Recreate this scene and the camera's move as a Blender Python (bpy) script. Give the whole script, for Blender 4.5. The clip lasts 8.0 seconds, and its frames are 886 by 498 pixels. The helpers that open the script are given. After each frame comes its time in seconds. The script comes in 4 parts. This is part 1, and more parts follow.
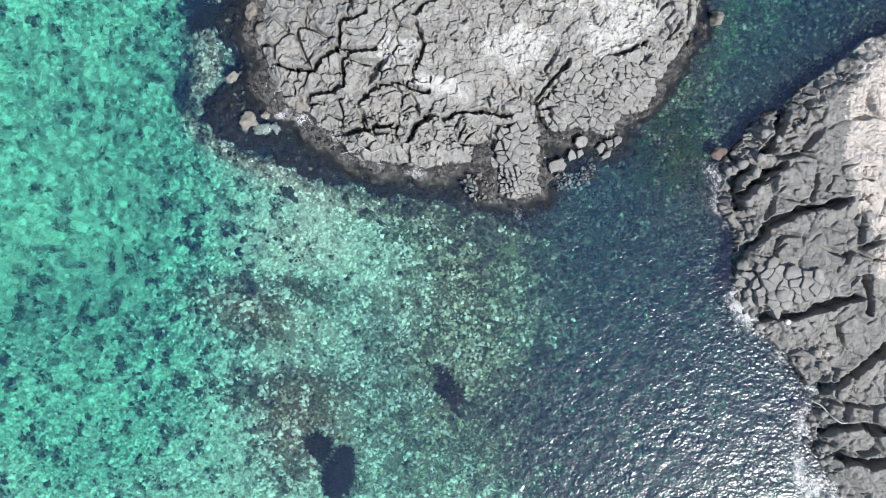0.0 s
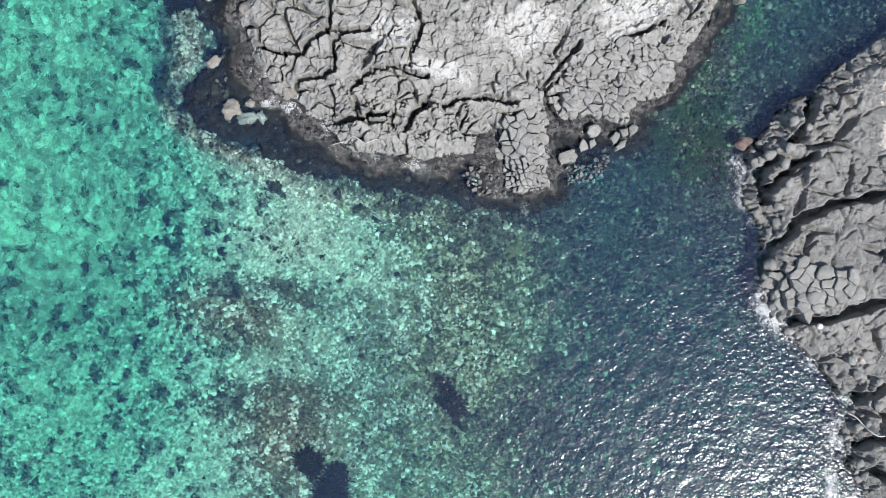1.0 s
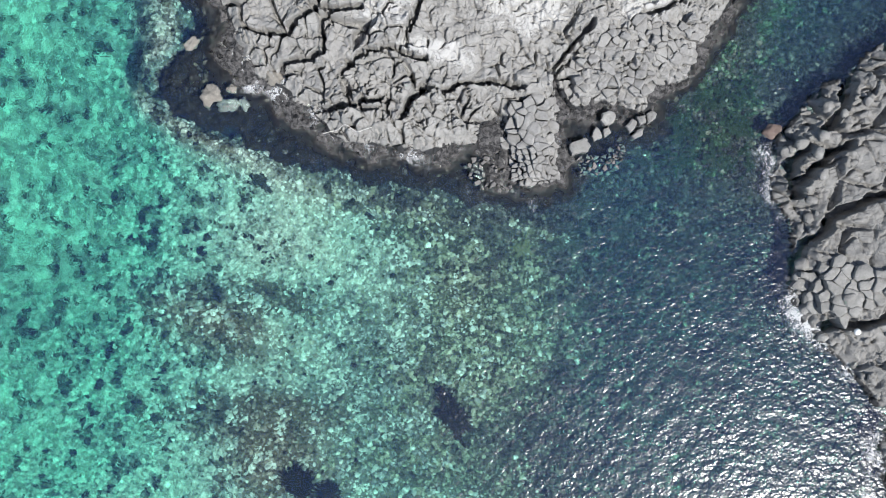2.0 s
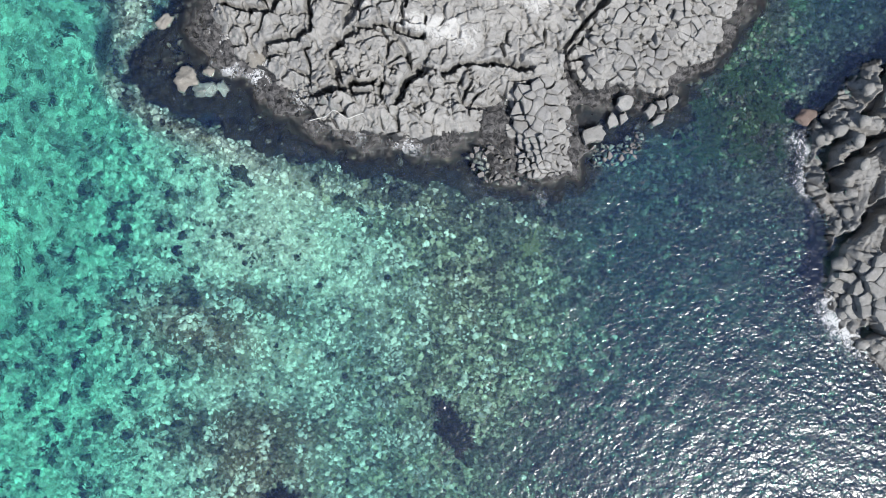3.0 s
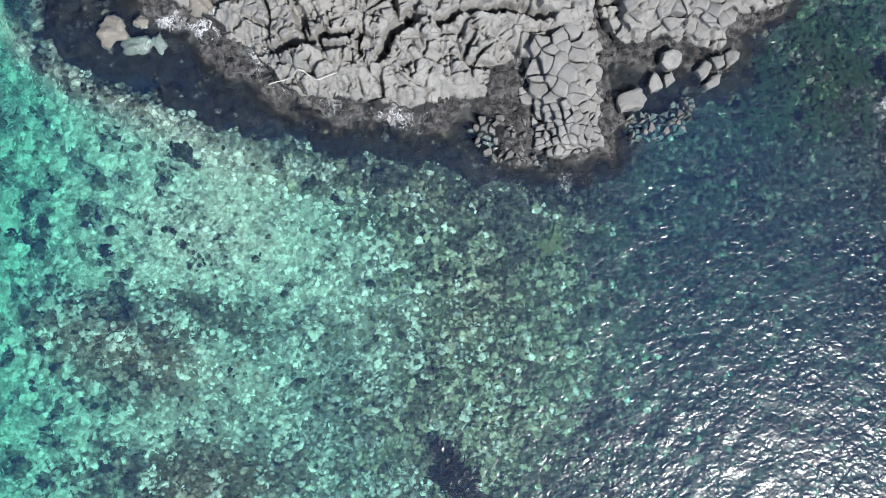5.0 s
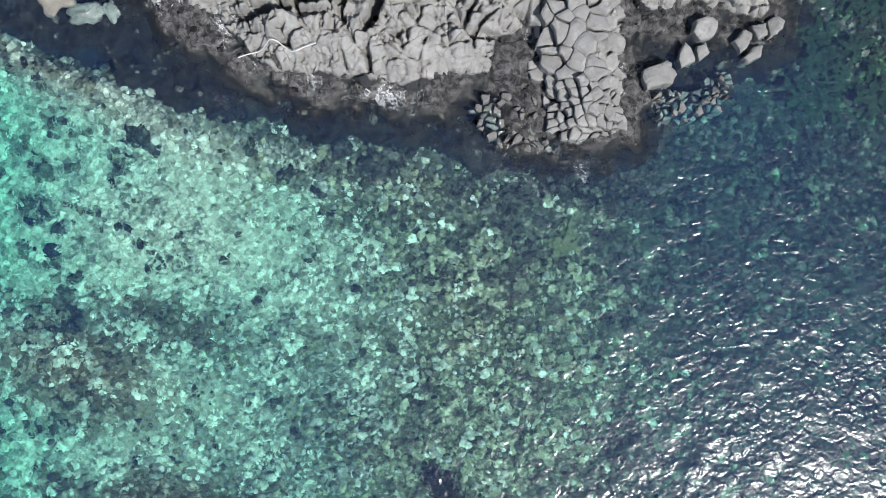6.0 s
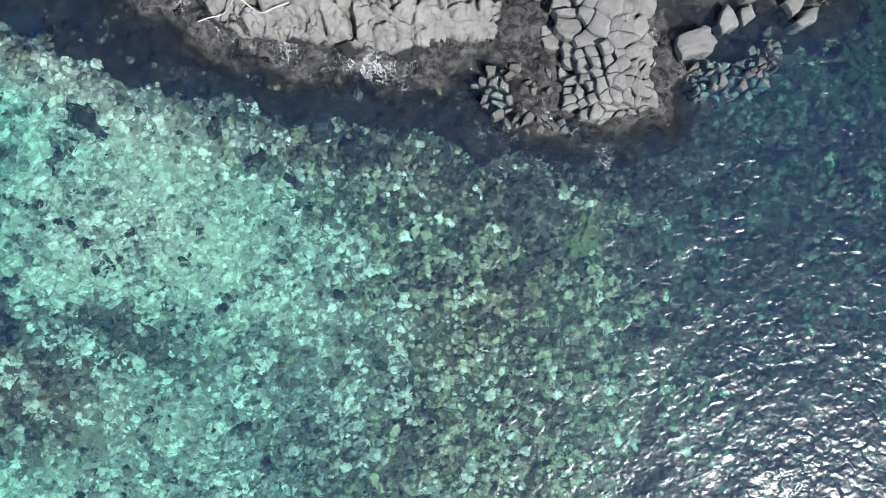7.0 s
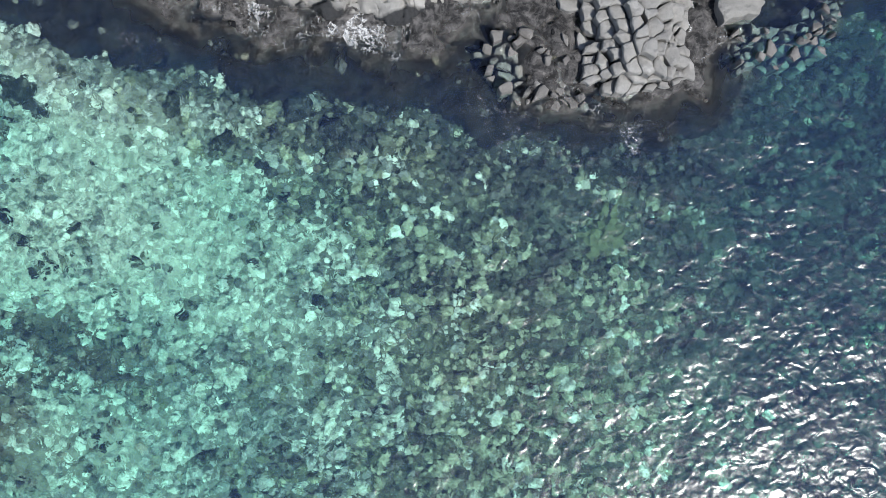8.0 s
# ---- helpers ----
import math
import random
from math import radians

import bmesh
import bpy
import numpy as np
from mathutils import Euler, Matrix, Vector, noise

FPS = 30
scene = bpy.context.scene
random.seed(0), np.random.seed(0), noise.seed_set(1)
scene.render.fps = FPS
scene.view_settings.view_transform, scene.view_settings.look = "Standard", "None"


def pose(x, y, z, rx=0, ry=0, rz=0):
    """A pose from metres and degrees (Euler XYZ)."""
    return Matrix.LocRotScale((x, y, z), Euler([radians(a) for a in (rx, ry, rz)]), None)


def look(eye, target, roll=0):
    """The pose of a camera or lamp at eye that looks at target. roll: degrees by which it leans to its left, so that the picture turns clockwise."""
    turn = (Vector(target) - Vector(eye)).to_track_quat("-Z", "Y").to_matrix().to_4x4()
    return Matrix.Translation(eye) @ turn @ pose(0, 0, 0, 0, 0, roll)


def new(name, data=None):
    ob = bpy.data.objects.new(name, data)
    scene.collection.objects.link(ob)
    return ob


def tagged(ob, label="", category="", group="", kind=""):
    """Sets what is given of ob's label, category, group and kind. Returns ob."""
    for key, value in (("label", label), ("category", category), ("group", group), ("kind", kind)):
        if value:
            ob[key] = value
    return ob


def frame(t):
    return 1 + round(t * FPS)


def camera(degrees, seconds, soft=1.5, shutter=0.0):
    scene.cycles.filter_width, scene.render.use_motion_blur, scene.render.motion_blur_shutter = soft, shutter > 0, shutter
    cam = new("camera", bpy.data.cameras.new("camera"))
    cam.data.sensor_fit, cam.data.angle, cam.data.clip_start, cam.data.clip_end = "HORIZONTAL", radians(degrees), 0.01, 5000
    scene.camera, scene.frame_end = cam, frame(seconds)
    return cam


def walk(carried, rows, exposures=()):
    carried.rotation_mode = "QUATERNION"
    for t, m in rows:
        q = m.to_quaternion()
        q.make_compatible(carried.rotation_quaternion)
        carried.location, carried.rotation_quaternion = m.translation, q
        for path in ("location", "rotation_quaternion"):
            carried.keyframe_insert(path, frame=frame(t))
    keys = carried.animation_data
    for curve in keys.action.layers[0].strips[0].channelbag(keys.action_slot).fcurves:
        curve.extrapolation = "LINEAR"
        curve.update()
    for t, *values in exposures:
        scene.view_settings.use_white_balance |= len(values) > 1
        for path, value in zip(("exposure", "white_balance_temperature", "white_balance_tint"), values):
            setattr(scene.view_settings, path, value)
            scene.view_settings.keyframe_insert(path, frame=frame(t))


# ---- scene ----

# ---------------------------------------------------------------- camera: a drone sinking straight down over the shore
cam = camera(47.3, 8.0, soft=0.65)
# seconds, east, north, height, turn
ROWS = [
    (0.0, 0.00, 0.00, 55.00, 0.00),
    (1.0, -0.03, -0.05, 50.58, -0.17),
    (2.0, -0.04, -0.10, 46.18, -0.31),
    (3.0, -0.03, -0.14, 41.78, -0.44),
    (4.0, -0.01, -0.19, 37.35, -0.57),
    (5.0, 0.07, -0.21, 32.85, -0.66),
    (6.0, 0.15, -0.22, 28.32, -0.70),
    (7.0, 0.21, -0.24, 23.98, -0.70),
    (8.0, 0.26, -0.28, 20.33, -0.66),
]
walk(cam, [(t, pose(x, y, h, 0, 0, turn)) for t, x, y, h, turn in ROWS])

# ---------------------------------------------------------------- light: high clear sun from the south-east
SUN_AZ, SUN_EL = -47.5, 59.5            # azimuth from east, elevation
sun_dir = Vector((math.cos(radians(SUN_AZ)) * math.cos(radians(SUN_EL)),
                  math.sin(radians(SUN_AZ)) * math.cos(radians(SUN_EL)), math.sin(radians(SUN_EL))))
world = bpy.data.worlds.new("sky")
scene.world = world
world.use_nodes = True
wt = world.node_tree
sky = wt.nodes.new("ShaderNodeTexSky")
sky.sky_type, sky.sun_disc = "NISHITA", False
sky.sun_elevation, sky.sun_rotation = radians(SUN_EL), radians(90 - SUN_AZ)
wt.links.new(sky.outputs[0], wt.nodes["Background"].inputs[0])
wt.nodes["Background"].inputs[1].default_value = 0.108
lamp = bpy.data.lights.new("sun", "SUN")
lamp.energy, lamp.angle, lamp.color = 4.85, radians(0.53), (1.0, 0.995, 0.96)
sun = new("sun", lamp)
sun.matrix_world = look(sun_dir * 200, (0, 0, 0))
scene.view_settings.exposure = 0.31

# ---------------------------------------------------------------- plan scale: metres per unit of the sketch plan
PX = 55.0 / 1790.4


def plan(u, v):
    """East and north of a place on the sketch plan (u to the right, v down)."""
    return (u - 784.0) * PX, (441.0 - v) * PX


def planned(points):
    return np.array([plan(u, v) for u, v in points])


# ---------------------------------------------------------------- noise and fields in numpy
def hash2(ix, iy, seed):
    n = (ix.astype(np.int64) * 374761393 + iy.astype(np.int64) * 668265263 + seed * 1442695041) & 0xFFFFFFFF
    n = ((n ^ (n >> 13)) * 1274126177) & 0xFFFFFFFF
    n = ((n ^ (n >> 16)) * 2246822519) & 0xFFFFFFFF
    return ((n ^ (n >> 15)) & 0xFFFFFF) / float(0x1000000)


def vnoise(x, y, seed=0):
    ix, iy = np.floor(x), np.floor(y)
    fx, fy = x - ix, y - iy
    fx, fy = fx * fx * (3 - 2 * fx), fy * fy * (3 - 2 * fy)
    a, b = hash2(ix, iy, seed), hash2(ix + 1, iy, seed)
    c, d = hash2(ix, iy + 1, seed), hash2(ix + 1, iy + 1, seed)
    return (a + (b - a) * fx) * (1 - fy) + (c + (d - c) * fx) * fy


def fbm(x, y, octaves=4, seed=0, gain=0.5):
    """Noise about -1 to 1."""
    total, amp, norm = 0.0, 1.0, 0.0
    for k in range(octaves):
        c, s = math.cos(0.7 * k), math.sin(0.7 * k)
        total = total + amp * (vnoise((x * c - y * s) * 2 ** k, (x * s + y * c) * 2 ** k, seed + 17 * k) * 2 - 1)
        norm += amp
        amp *= gain
    return total / norm


def worley(x, y, seed=0, jitter=0.9):
    """Distance to the nearest cell edge, a random number for the cell, and the offset from its seed."""
    ix, iy = np.floor(x), np.floor(y)
    best = np.full(x.shape, 1e9)
    bx, by, bid = np.zeros_like(x), np.zeros_like(x), np.zeros_like(x)
    pts = []
    for dy in (-1, 0, 1):
        for dx in (-1, 0, 1):
            cx, cy = ix + dx, iy + dy
            px = cx + 0.5 + jitter * (hash2(cx, cy, seed) - 0.5)
            py = cy + 0.5 + jitter * (hash2(cx, cy, seed + 7) - 0.5)
            d = (px - x) ** 2 + (py - y) ** 2
            near = d < best
            best = np.where(near, d, best)
            bx, by = np.where(near, px, bx), np.where(near, py, by)
            bid = np.where(near, hash2(cx, cy, seed + 13), bid)
            pts.append((px, py))
    edge = np.full(x.shape, 1e9)
    for px, py in pts:
        ex, ey = px - bx, py - by
        length = np.sqrt(ex * ex + ey * ey)
        far = length > 1e-6
        dist = ((px + bx) / 2 - x) * ex + ((py + by) / 2 - y) * ey
        edge = np.where(far, np.minimum(edge, dist / np.where(far, length, 1)), edge)
    return edge, bid, x - bx, y - by


def step(a, b, x):
    q = np.clip((x - a) / (b - a), 0, 1)
    return q * q * (3 - 2 * q)


def line_distance(x, y, pts):
    best = np.full(x.shape, 1e9)
    for (ax, ay), (bx, by) in zip(pts[:-1], pts[1:]):
        dx, dy = bx - ax, by - ay
        q = np.clip(((x - ax) * dx + (y - ay) * dy) / (dx * dx + dy * dy + 1e-12), 0, 1)
        best = np.minimum(best, (x - ax - q * dx) ** 2 + (y - ay - q * dy) ** 2)
    return np.sqrt(best)


def inside(x, y, pts):
    res = np.zeros(x.shape, bool)
    for (ax, ay), (bx, by) in zip(pts, np.roll(pts, -1, 0)):
        if ay == by:
            continue
        res ^= ((ay > y) != (by > y)) & (x < (bx - ax) * (y - ay) / (by - ay) + ax)
    return res


def area_distance(x, y, pts):
    """Distance to an outline, positive inside."""
    d = line_distance(x, y, np.vstack([pts, pts[:1]]))
    return np.where(inside(x, y, pts), d, -d)


def blobs(x, y, rows):
    """Sum of soft ovals: plan u, v, half sizes, turn in degrees, weight."""
    total = np.zeros(x.shape)
    for u, v, a, b, turn, w in rows:
        cx, cy = plan(u, v)
        c, s = math.cos(radians(turn)), math.sin(radians(turn))
        p, q = ((x - cx) * c + (y - cy) * s) / (a * PX), (-(x - cx) * s + (y - cy) * c) / (b * PX)
        total += w * np.exp(-(p * p + q * q))
    return total


# ---------------------------------------------------------------- the plan: outlines of the rocks and the cover of the seabed
NORTH_DRY = planned([
    (470, -220), (430, -120), (452, -40), (462, 20), (448, 60), (470, 110), (478, 150), (500, 185), (545, 203),
    (560, 225), (590, 240), (612, 268), (640, 288), (700, 295), (760, 303), (800, 292), (836, 290), (842, 262),
    (862, 256), (872, 298), (884, 308), (882, 346), (912, 357), (950, 351), (958, 330), (955, 275),
    (957, 215), (972, 236), (1000, 238), (1016, 228), (1040, 234), (1054, 240), (1078, 247), (1092, 235), (1102, 207), (1150, 197), (1165, 150), (1190, 110), (1225, 70), (1235, 20),
    (1250, -40), (1240, -150), (1150, -230)])
NORTH_LEDGE = planned([
    (400, -260), (400, -60), (385, 10), (370, 40), (392, 70), (408, 110), (398, 150), (356, 172), (350, 200), (380, 236), (440, 262),
    (500, 288), (560, 312), (620, 326), (700, 342), (780, 358), (860, 374), (940, 380), (978, 362), (1002, 332),
    (1045, 312), (1112, 275), (1170, 215), (1195, 150), (1232, 110), (1262, 50), (1270, -60), (1262, -200), (1180, -260)])
EAST_DRY = planned([
    (1900, 20), (1640, 40), (1528, 66), (1480, 110), (1420, 150), (1378, 190), (1330, 215), (1300, 260), (1278, 282),
    (1270, 330), (1266, 370), (1290, 400), (1300, 440), (1297, 500), (1308, 550), (1340, 585), (1380, 622),
    (1410, 660), (1436, 700), (1425, 740), (1440, 800), (1470, 860), (1500, 910), (1530, 1000), (1640, 1120), (1900, 1100)])
DARK_BED = planned([
    (740, 330), (790, 368), (850, 392), (910, 425), (962, 470), (975, 530), (962, 600), (935, 655), (890, 690),
    (872, 760), (925, 830), (955, 890), (930, 1010), (1900, 1100), (1900, -300), (1240, -300), (1160, 200), (900, 330)])
NORTH_CRACKS = [planned(c) for c in (
    [(606, 88), (605, 60), (612, 48), (640, 45), (656, 36)], [(598, 92), (640, 97), (666, 98)], [(612, 152), (611, 112), (632, 101)],
    [(546, 196), (552, 176), (575, 166), (612, 160)], [(640, 187), (655, 166), (680, 158), (705, 152), (732, 165), (762, 173)],
    [(738, 60), (750, 90), (745, 110), (737, 132)], [(735, 45), (755, 25), (785, 8), (806, -8)],
    [(495, 115), (520, 128), (560, 130), (576, 110), (600, 95)], [(848, 200), (880, 205), (902, 208)],
    [(956, 240), (950, 205), (945, 180), (960, 165), (975, 145), (1002, 120)], [(1058, 122), (1075, 105), (1110, 95), (1136, 80)],
    [(598, 240), (650, 235), (692, 225)], [(724, 250), (735, 225), (766, 210)], [(780, 216), (815, 205), (850, 200)])]
EAST_CRACKS = [planned(c) for c in (
    [(1298, 478), (1312, 440), (1338, 420), (1350, 398), (1400, 376), (1475, 360)], [(1345, 562), (1400, 555), (1440, 540), (1492, 524)],
    [(1436, 702), (1455, 680), (1482, 664), (1510, 640), (1545, 606)], [(1298, 352), (1320, 338), (1342, 310), (1372, 294)],
    [(1382, 198), (1366, 240), (1345, 272)], [(1505, 486), (1511, 548)], [(1450, 760), (1500, 745), (1560, 760)],
    [(1470, 800), (1520, 812), (1568, 800)], [(1310, 300), (1290, 330), (1300, 370)])]


def fringe(x, y):
    """A shoal of grey stones along the outer rim of the ledge, west of the blocks."""
    d = area_distance(x, y, NORTH_LEDGE) + 0.5 * fbm(x * 0.9, y * 0.9, 3, 33)
    return np.exp(-((d + 0.55) / 0.6) ** 2) * step(plan(640, 0)[0], plan(500, 0)[0], x)


def seabed_height(x, y):
    d = 1.9 + blobs(x, y, [
        (0, 480, 240, 140, 0, 6.0), (110, 180, 240, 260, 0, 5.8), (130, 730, 220, 170, 0, 2.4), (520, 420, 120, 70, 0, -0.8), (30, 810, 70, 60, 0, -0.4),
        (420, 545, 130, 45, -15, -1.1), (520, 740, 120, 90, -30, -1.1), (830, 560, 160, 220, 0, -0.8), (1130, 600, 200, 250, 0, 0.7),
        (350, 120, 45, 100, 0, -2.6), (400, 262, 120, 26, -30, -1.5), (1200, 280, 70, 90, 0, -1.2), (1230, 130, 50, 90, 0, -0.7), (640, 360, 200, 30, -12, -0.7)])
    near = np.maximum(area_distance(x, y, NORTH_DRY), area_distance(x, y, EAST_DRY))
    d = d * step(2.5, -2.5, near * 0.8) + 0.35 * fbm(x * 0.25, y * 0.25, 3, 5)
    d = d * (1 - 0.5 * fringe(x, y))
    far = np.sqrt(x * x + y * y)
    d = d + np.clip(far - 60, 0, 400) * 0.03
    return -np.maximum(d, 0.35)


def cover(x, y):
    """Weights of the seabed's cover: pale sand and pebble, grey pebble, olive weed, brown reef, dusky weed, dark weed, green weed."""
    wx, wy = x + 0.9 * fbm(x * 0.45, y * 0.45, 4, 31), y + 0.9 * fbm(x * 0.45, y * 0.45, 4, 41)
    patch = fbm(x * 0.8, y * 0.8, 4, 51, 0.65)
    spot = fbm(x * 1.7, y * 1.7, 4, 53, 0.65)
    deep = step(-3.8, 2.6, area_distance(wx, wy, DARK_BED) + 2.0 * patch + 0.9 * spot)
    kelp = blobs(wx * 0.5 + x * 0.5, wy * 0.5 + y * 0.5, [
        (798, 693, 24, 12, -48, 0.9), (597, 845, 24, 44, 25, 1.6), (560, 790, 22, 15, 0, 1.2), (365, 25, 45, 28, 0, 1.3),
        (505, 340, 26, 14, 10, 0.75), (725, 372, 30, 12, -10, 1.1), (385, 90, 24, 40, 0, 0.8), (330, 375, 34, 16, 20, 0.8), (440, 330, 26, 14, 0, 0.8)])
    deep = np.maximum(deep, step(0.25, 1.05, kelp + 0.85 * spot))
    rim = step(-0.8, 0.6, area_distance(wx, wy, NORTH_LEDGE) + 0.9 * patch)
    edge = fringe(x, y)
    deep = np.maximum(deep, 0.75 * rim) * (1 - 0.75 * edge)
    dark = deep ** 2.2
    dusk = 2.2 * deep * (1 - deep) + 0.16 * deep
    brown = 3.0 * blobs(wx, wy, [
        (415, 560, 95, 34, -16, 1.0), (360, 520, 55, 22, 10, 0.9), (530, 525, 52, 22, -20, 0.9), (500, 690, 120, 26, 0, 0.9),
        (520, 775, 62, 75, -25, 0.8), (380, 700, 70, 20, 0, 0.6)]) * step(-0.5, 0.2, patch + 0.15)
    olive = blobs(wx, wy, [
        (850, 470, 120, 85, -25, 1.3), (800, 640, 140, 130, 0, 1.0), (720, 790, 120, 130, 0, 0.8), (880, 590, 80, 120, 0, 1.1),
        (700, 390, 140, 40, -10, 0.8), (860, 800, 70, 110, 0, 0.9)])
    grey = blobs(wx, wy, [
        (120, 150, 230, 200, 0, 0.9), (650, 600, 95, 110, 0, 1.1), (680, 780, 110, 110, 0, 0.8), (345, 110, 50, 100, 0, 2.6),
        (620, 345, 160, 24, -12, 0.9), (250, 640, 60, 50, 0, 0.4)])
    grey = grey + 1.6 * edge
    pale = 0.75 + blobs(wx, wy, [
        (520, 420, 110, 65, 0, 2.6), (350, 790, 90, 70, 0, 0.7), (30, 810, 80, 60, 0, 1.2), (240, 560, 140, 40, 0, 0.5), (560, 585, 50, 18, -25, 0.9)])
    pale = (pale + 0.5 * patch) * (1 - 0.8 * (1 - np.exp(-0.9 * np.clip(olive + 0.35 * patch, 0, 4))))
    green = 2.0 * blobs(wx, wy, [(1185, 240, 62, 62, 0, 1.0), (1165, 315, 55, 38, 0, 0.8), (1225, 150, 40, 70, 0, 0.7), (1290, 60, 60, 60, 20, 0.6), (1320, 0, 90, 60, 0, 0.6)]) * step(-0.5, 0.5, patch + 0.5 * spot)
    rest = np.clip(1 - deep, 0, 1) ** 1.4
    w = np.stack([np.clip(pale, 0.02, 3) * rest, grey * rest + 0.001 * deep, olive * (rest + 0.25 * deep * (1 - deep)) + 0.012 * deep, brown * rest + 0.03 * deep, dusk, dark, green], -1)
    return w / w.sum(-1, keepdims=True)


# ---------------------------------------------------------------- mesh helpers
def sheet(name, xs, ys, height, keep=None, attributes=(), smooth=True):
    """A mesh over a grid; keep masks vertices; attributes are pairs of name and array."""
    X, Y = np.meshgrid(xs, ys)
    Z = height(X, Y)
    ny, nx = X.shape
    idx = np.arange(nx * ny).reshape(ny, nx)
    quads = np.stack([idx[:-1, :-1], idx[:-1, 1:], idx[1:, 1:], idx[1:, :-1]], -1).reshape(-1, 4)
    co = np.stack([X, Y, Z], -1).reshape(-1, 3)
    vals = [(n, f(X, Y).reshape(-1)) for n, f in attributes]
    if keep is not None:
        k = keep(X, Y).reshape(-1)
        quads = quads[k[quads].all(1)]
        used = np.unique(quads)
        remap = np.zeros(nx * ny, np.int64)
        remap[used] = np.arange(len(used))
        co, quads, vals = co[used], remap[quads], [(n, v[used]) for n, v in vals]
    return raw_mesh(name, co, quads, vals, smooth)


def raw_mesh(name, co, faces, vals=(), smooth=True):
    me = bpy.data.meshes.new(name)
    nf, k = faces.shape
    me.vertices.add(len(co))
    me.vertices.foreach_set("co", np.ascontiguousarray(co, np.float32).ravel())
    me.loops.add(nf * k)
    me.loops.foreach_set("vertex_index", np.ascontiguousarray(faces, np.int32).ravel())
    me.polygons.add(nf)
    me.polygons.foreach_set("loop_start", np.arange(0, nf * k, k, dtype=np.int32))
    me.update(calc_edges=True)
    me.polygons.foreach_set("use_smooth", np.full(nf, smooth))
    for n, v in vals:
        me.attributes.new(n, "FLOAT", "POINT").data.foreach_set("value", np.ascontiguousarray(v, np.float32))
    me.validate()
    return me


def part(name, bm, material, parent, label=""):
    me = bpy.data.meshes.new(name)
    bm.to_mesh(me)
    bm.free()
    return hang(name, me, material, parent, label)


def hang(name, me, material, parent=None, label=""):
    if material is not None and not me.materials:
        me.materials.append(material)
    ob = new(name, me)
    if parent is not None:
        ob.parent = parent
        ob.matrix_parent_inverse = parent.matrix_world.inverted()
    return tagged(ob, label)


def spread(near, reach, gap, far):
    """Grid lines: even within +-reach round near, widening out to +-far."""
    mid = np.arange(-reach, reach + gap / 2, gap)
    out, d, q = [], gap, reach
    while q < far:
        d *= 1.35
        q += d
        out.append(q)
    out = np.array(out)
    return near + np.concatenate([-out[::-1], mid, out])


# ---------------------------------------------------------------- materials
class Nodes:
    """A small writer of node trees."""

    def __init__(self, name):
        self.mat = bpy.data.materials.new(name)
        self.mat.use_nodes = True
        self.tree = self.mat.node_tree
        self.bsdf = self.tree.nodes["Principled BSDF"]
        self.out = self.tree.nodes["Material Output"]

    def add(self, kind, **inputs):
        n = self.tree.nodes.new(kind)
        for k, v in inputs.items():
            self.put(n, k.replace("_", " "), v)
        return n

    def put(self, n, key, v):
        sock = n.inputs[int(key) if key.isdigit() else key]
        if isinstance(v, bpy.types.NodeSocket):
            self.tree.links.new(v, sock)
        else:
            sock.default_value = v

    def pos(self):
        return self.add("ShaderNodeNewGeometry").outputs["Position"]

    def noise(self, scale, detail=4.0, rough=0.55, vector=None, distort=0.0):
        n = self.add("ShaderNodeTexNoise", Scale=scale, Detail=detail, Roughness=rough, Distortion=distort)
        self.put(n, "Vector", vector if vector is not None else self.pos())
        return n.outputs["Fac"]

    def ramp(self, fac, *stops):
        n = self.add("ShaderNodeValToRGB", Fac=fac)
        els = n.color_ramp.elements
        while len(els) < len(stops):
            els.new(0.5)
        for e, (p, c) in zip(els, stops):
            e.position = p
            e.color = (*c, 1) if isinstance(c, tuple) else (c, c, c, 1)
        return n.outputs["Color"]

    def mix(self, fac, a, b, blend="MIX"):
        n = self.tree.nodes.new("ShaderNodeMix")
        n.data_type, n.blend_type = "RGBA", blend
        for k, v in ((0, fac), (6, a), (7, b)):
            if isinstance(v, bpy.types.NodeSocket):
                self.tree.links.new(v, n.inputs[k])
            else:
                n.inputs[k].default_value = (*v, 1) if isinstance(v, tuple) else v
        return n.outputs[2]

    def calc(self, op, a, b=0.0, c=None):
        n = self.tree.nodes.new("ShaderNodeMath")
        n.operation = op
        for k, v in ((0, a), (1, b), (2, c)):
            if v is None:
                continue
            if isinstance(v, bpy.types.NodeSocket):
                self.tree.links.new(v, n.inputs[k])
            else:
                n.inputs[k].default_value = v
        return n.outputs[0]

    def attr(self, name):
        n = self.add("ShaderNodeAttribute")
        n.attribute_name = name
        return n.outputs["Fac"]

    def bump(self, height, strength, distance):
        return self.add("ShaderNodeBump", Height=height, Strength=strength, Distance=distance).outputs[0]

    def finish(self, colour, rough, normal=None, **more):
        self.put(self.bsdf, "Base Color", colour)
        self.put(self.bsdf, "Roughness", rough)
        if normal is not None:
            self.put(self.bsdf, "Normal", normal)
        for k, v in more.items():
            self.put(self.bsdf, k.replace("_", " "), v)
        return self.mat


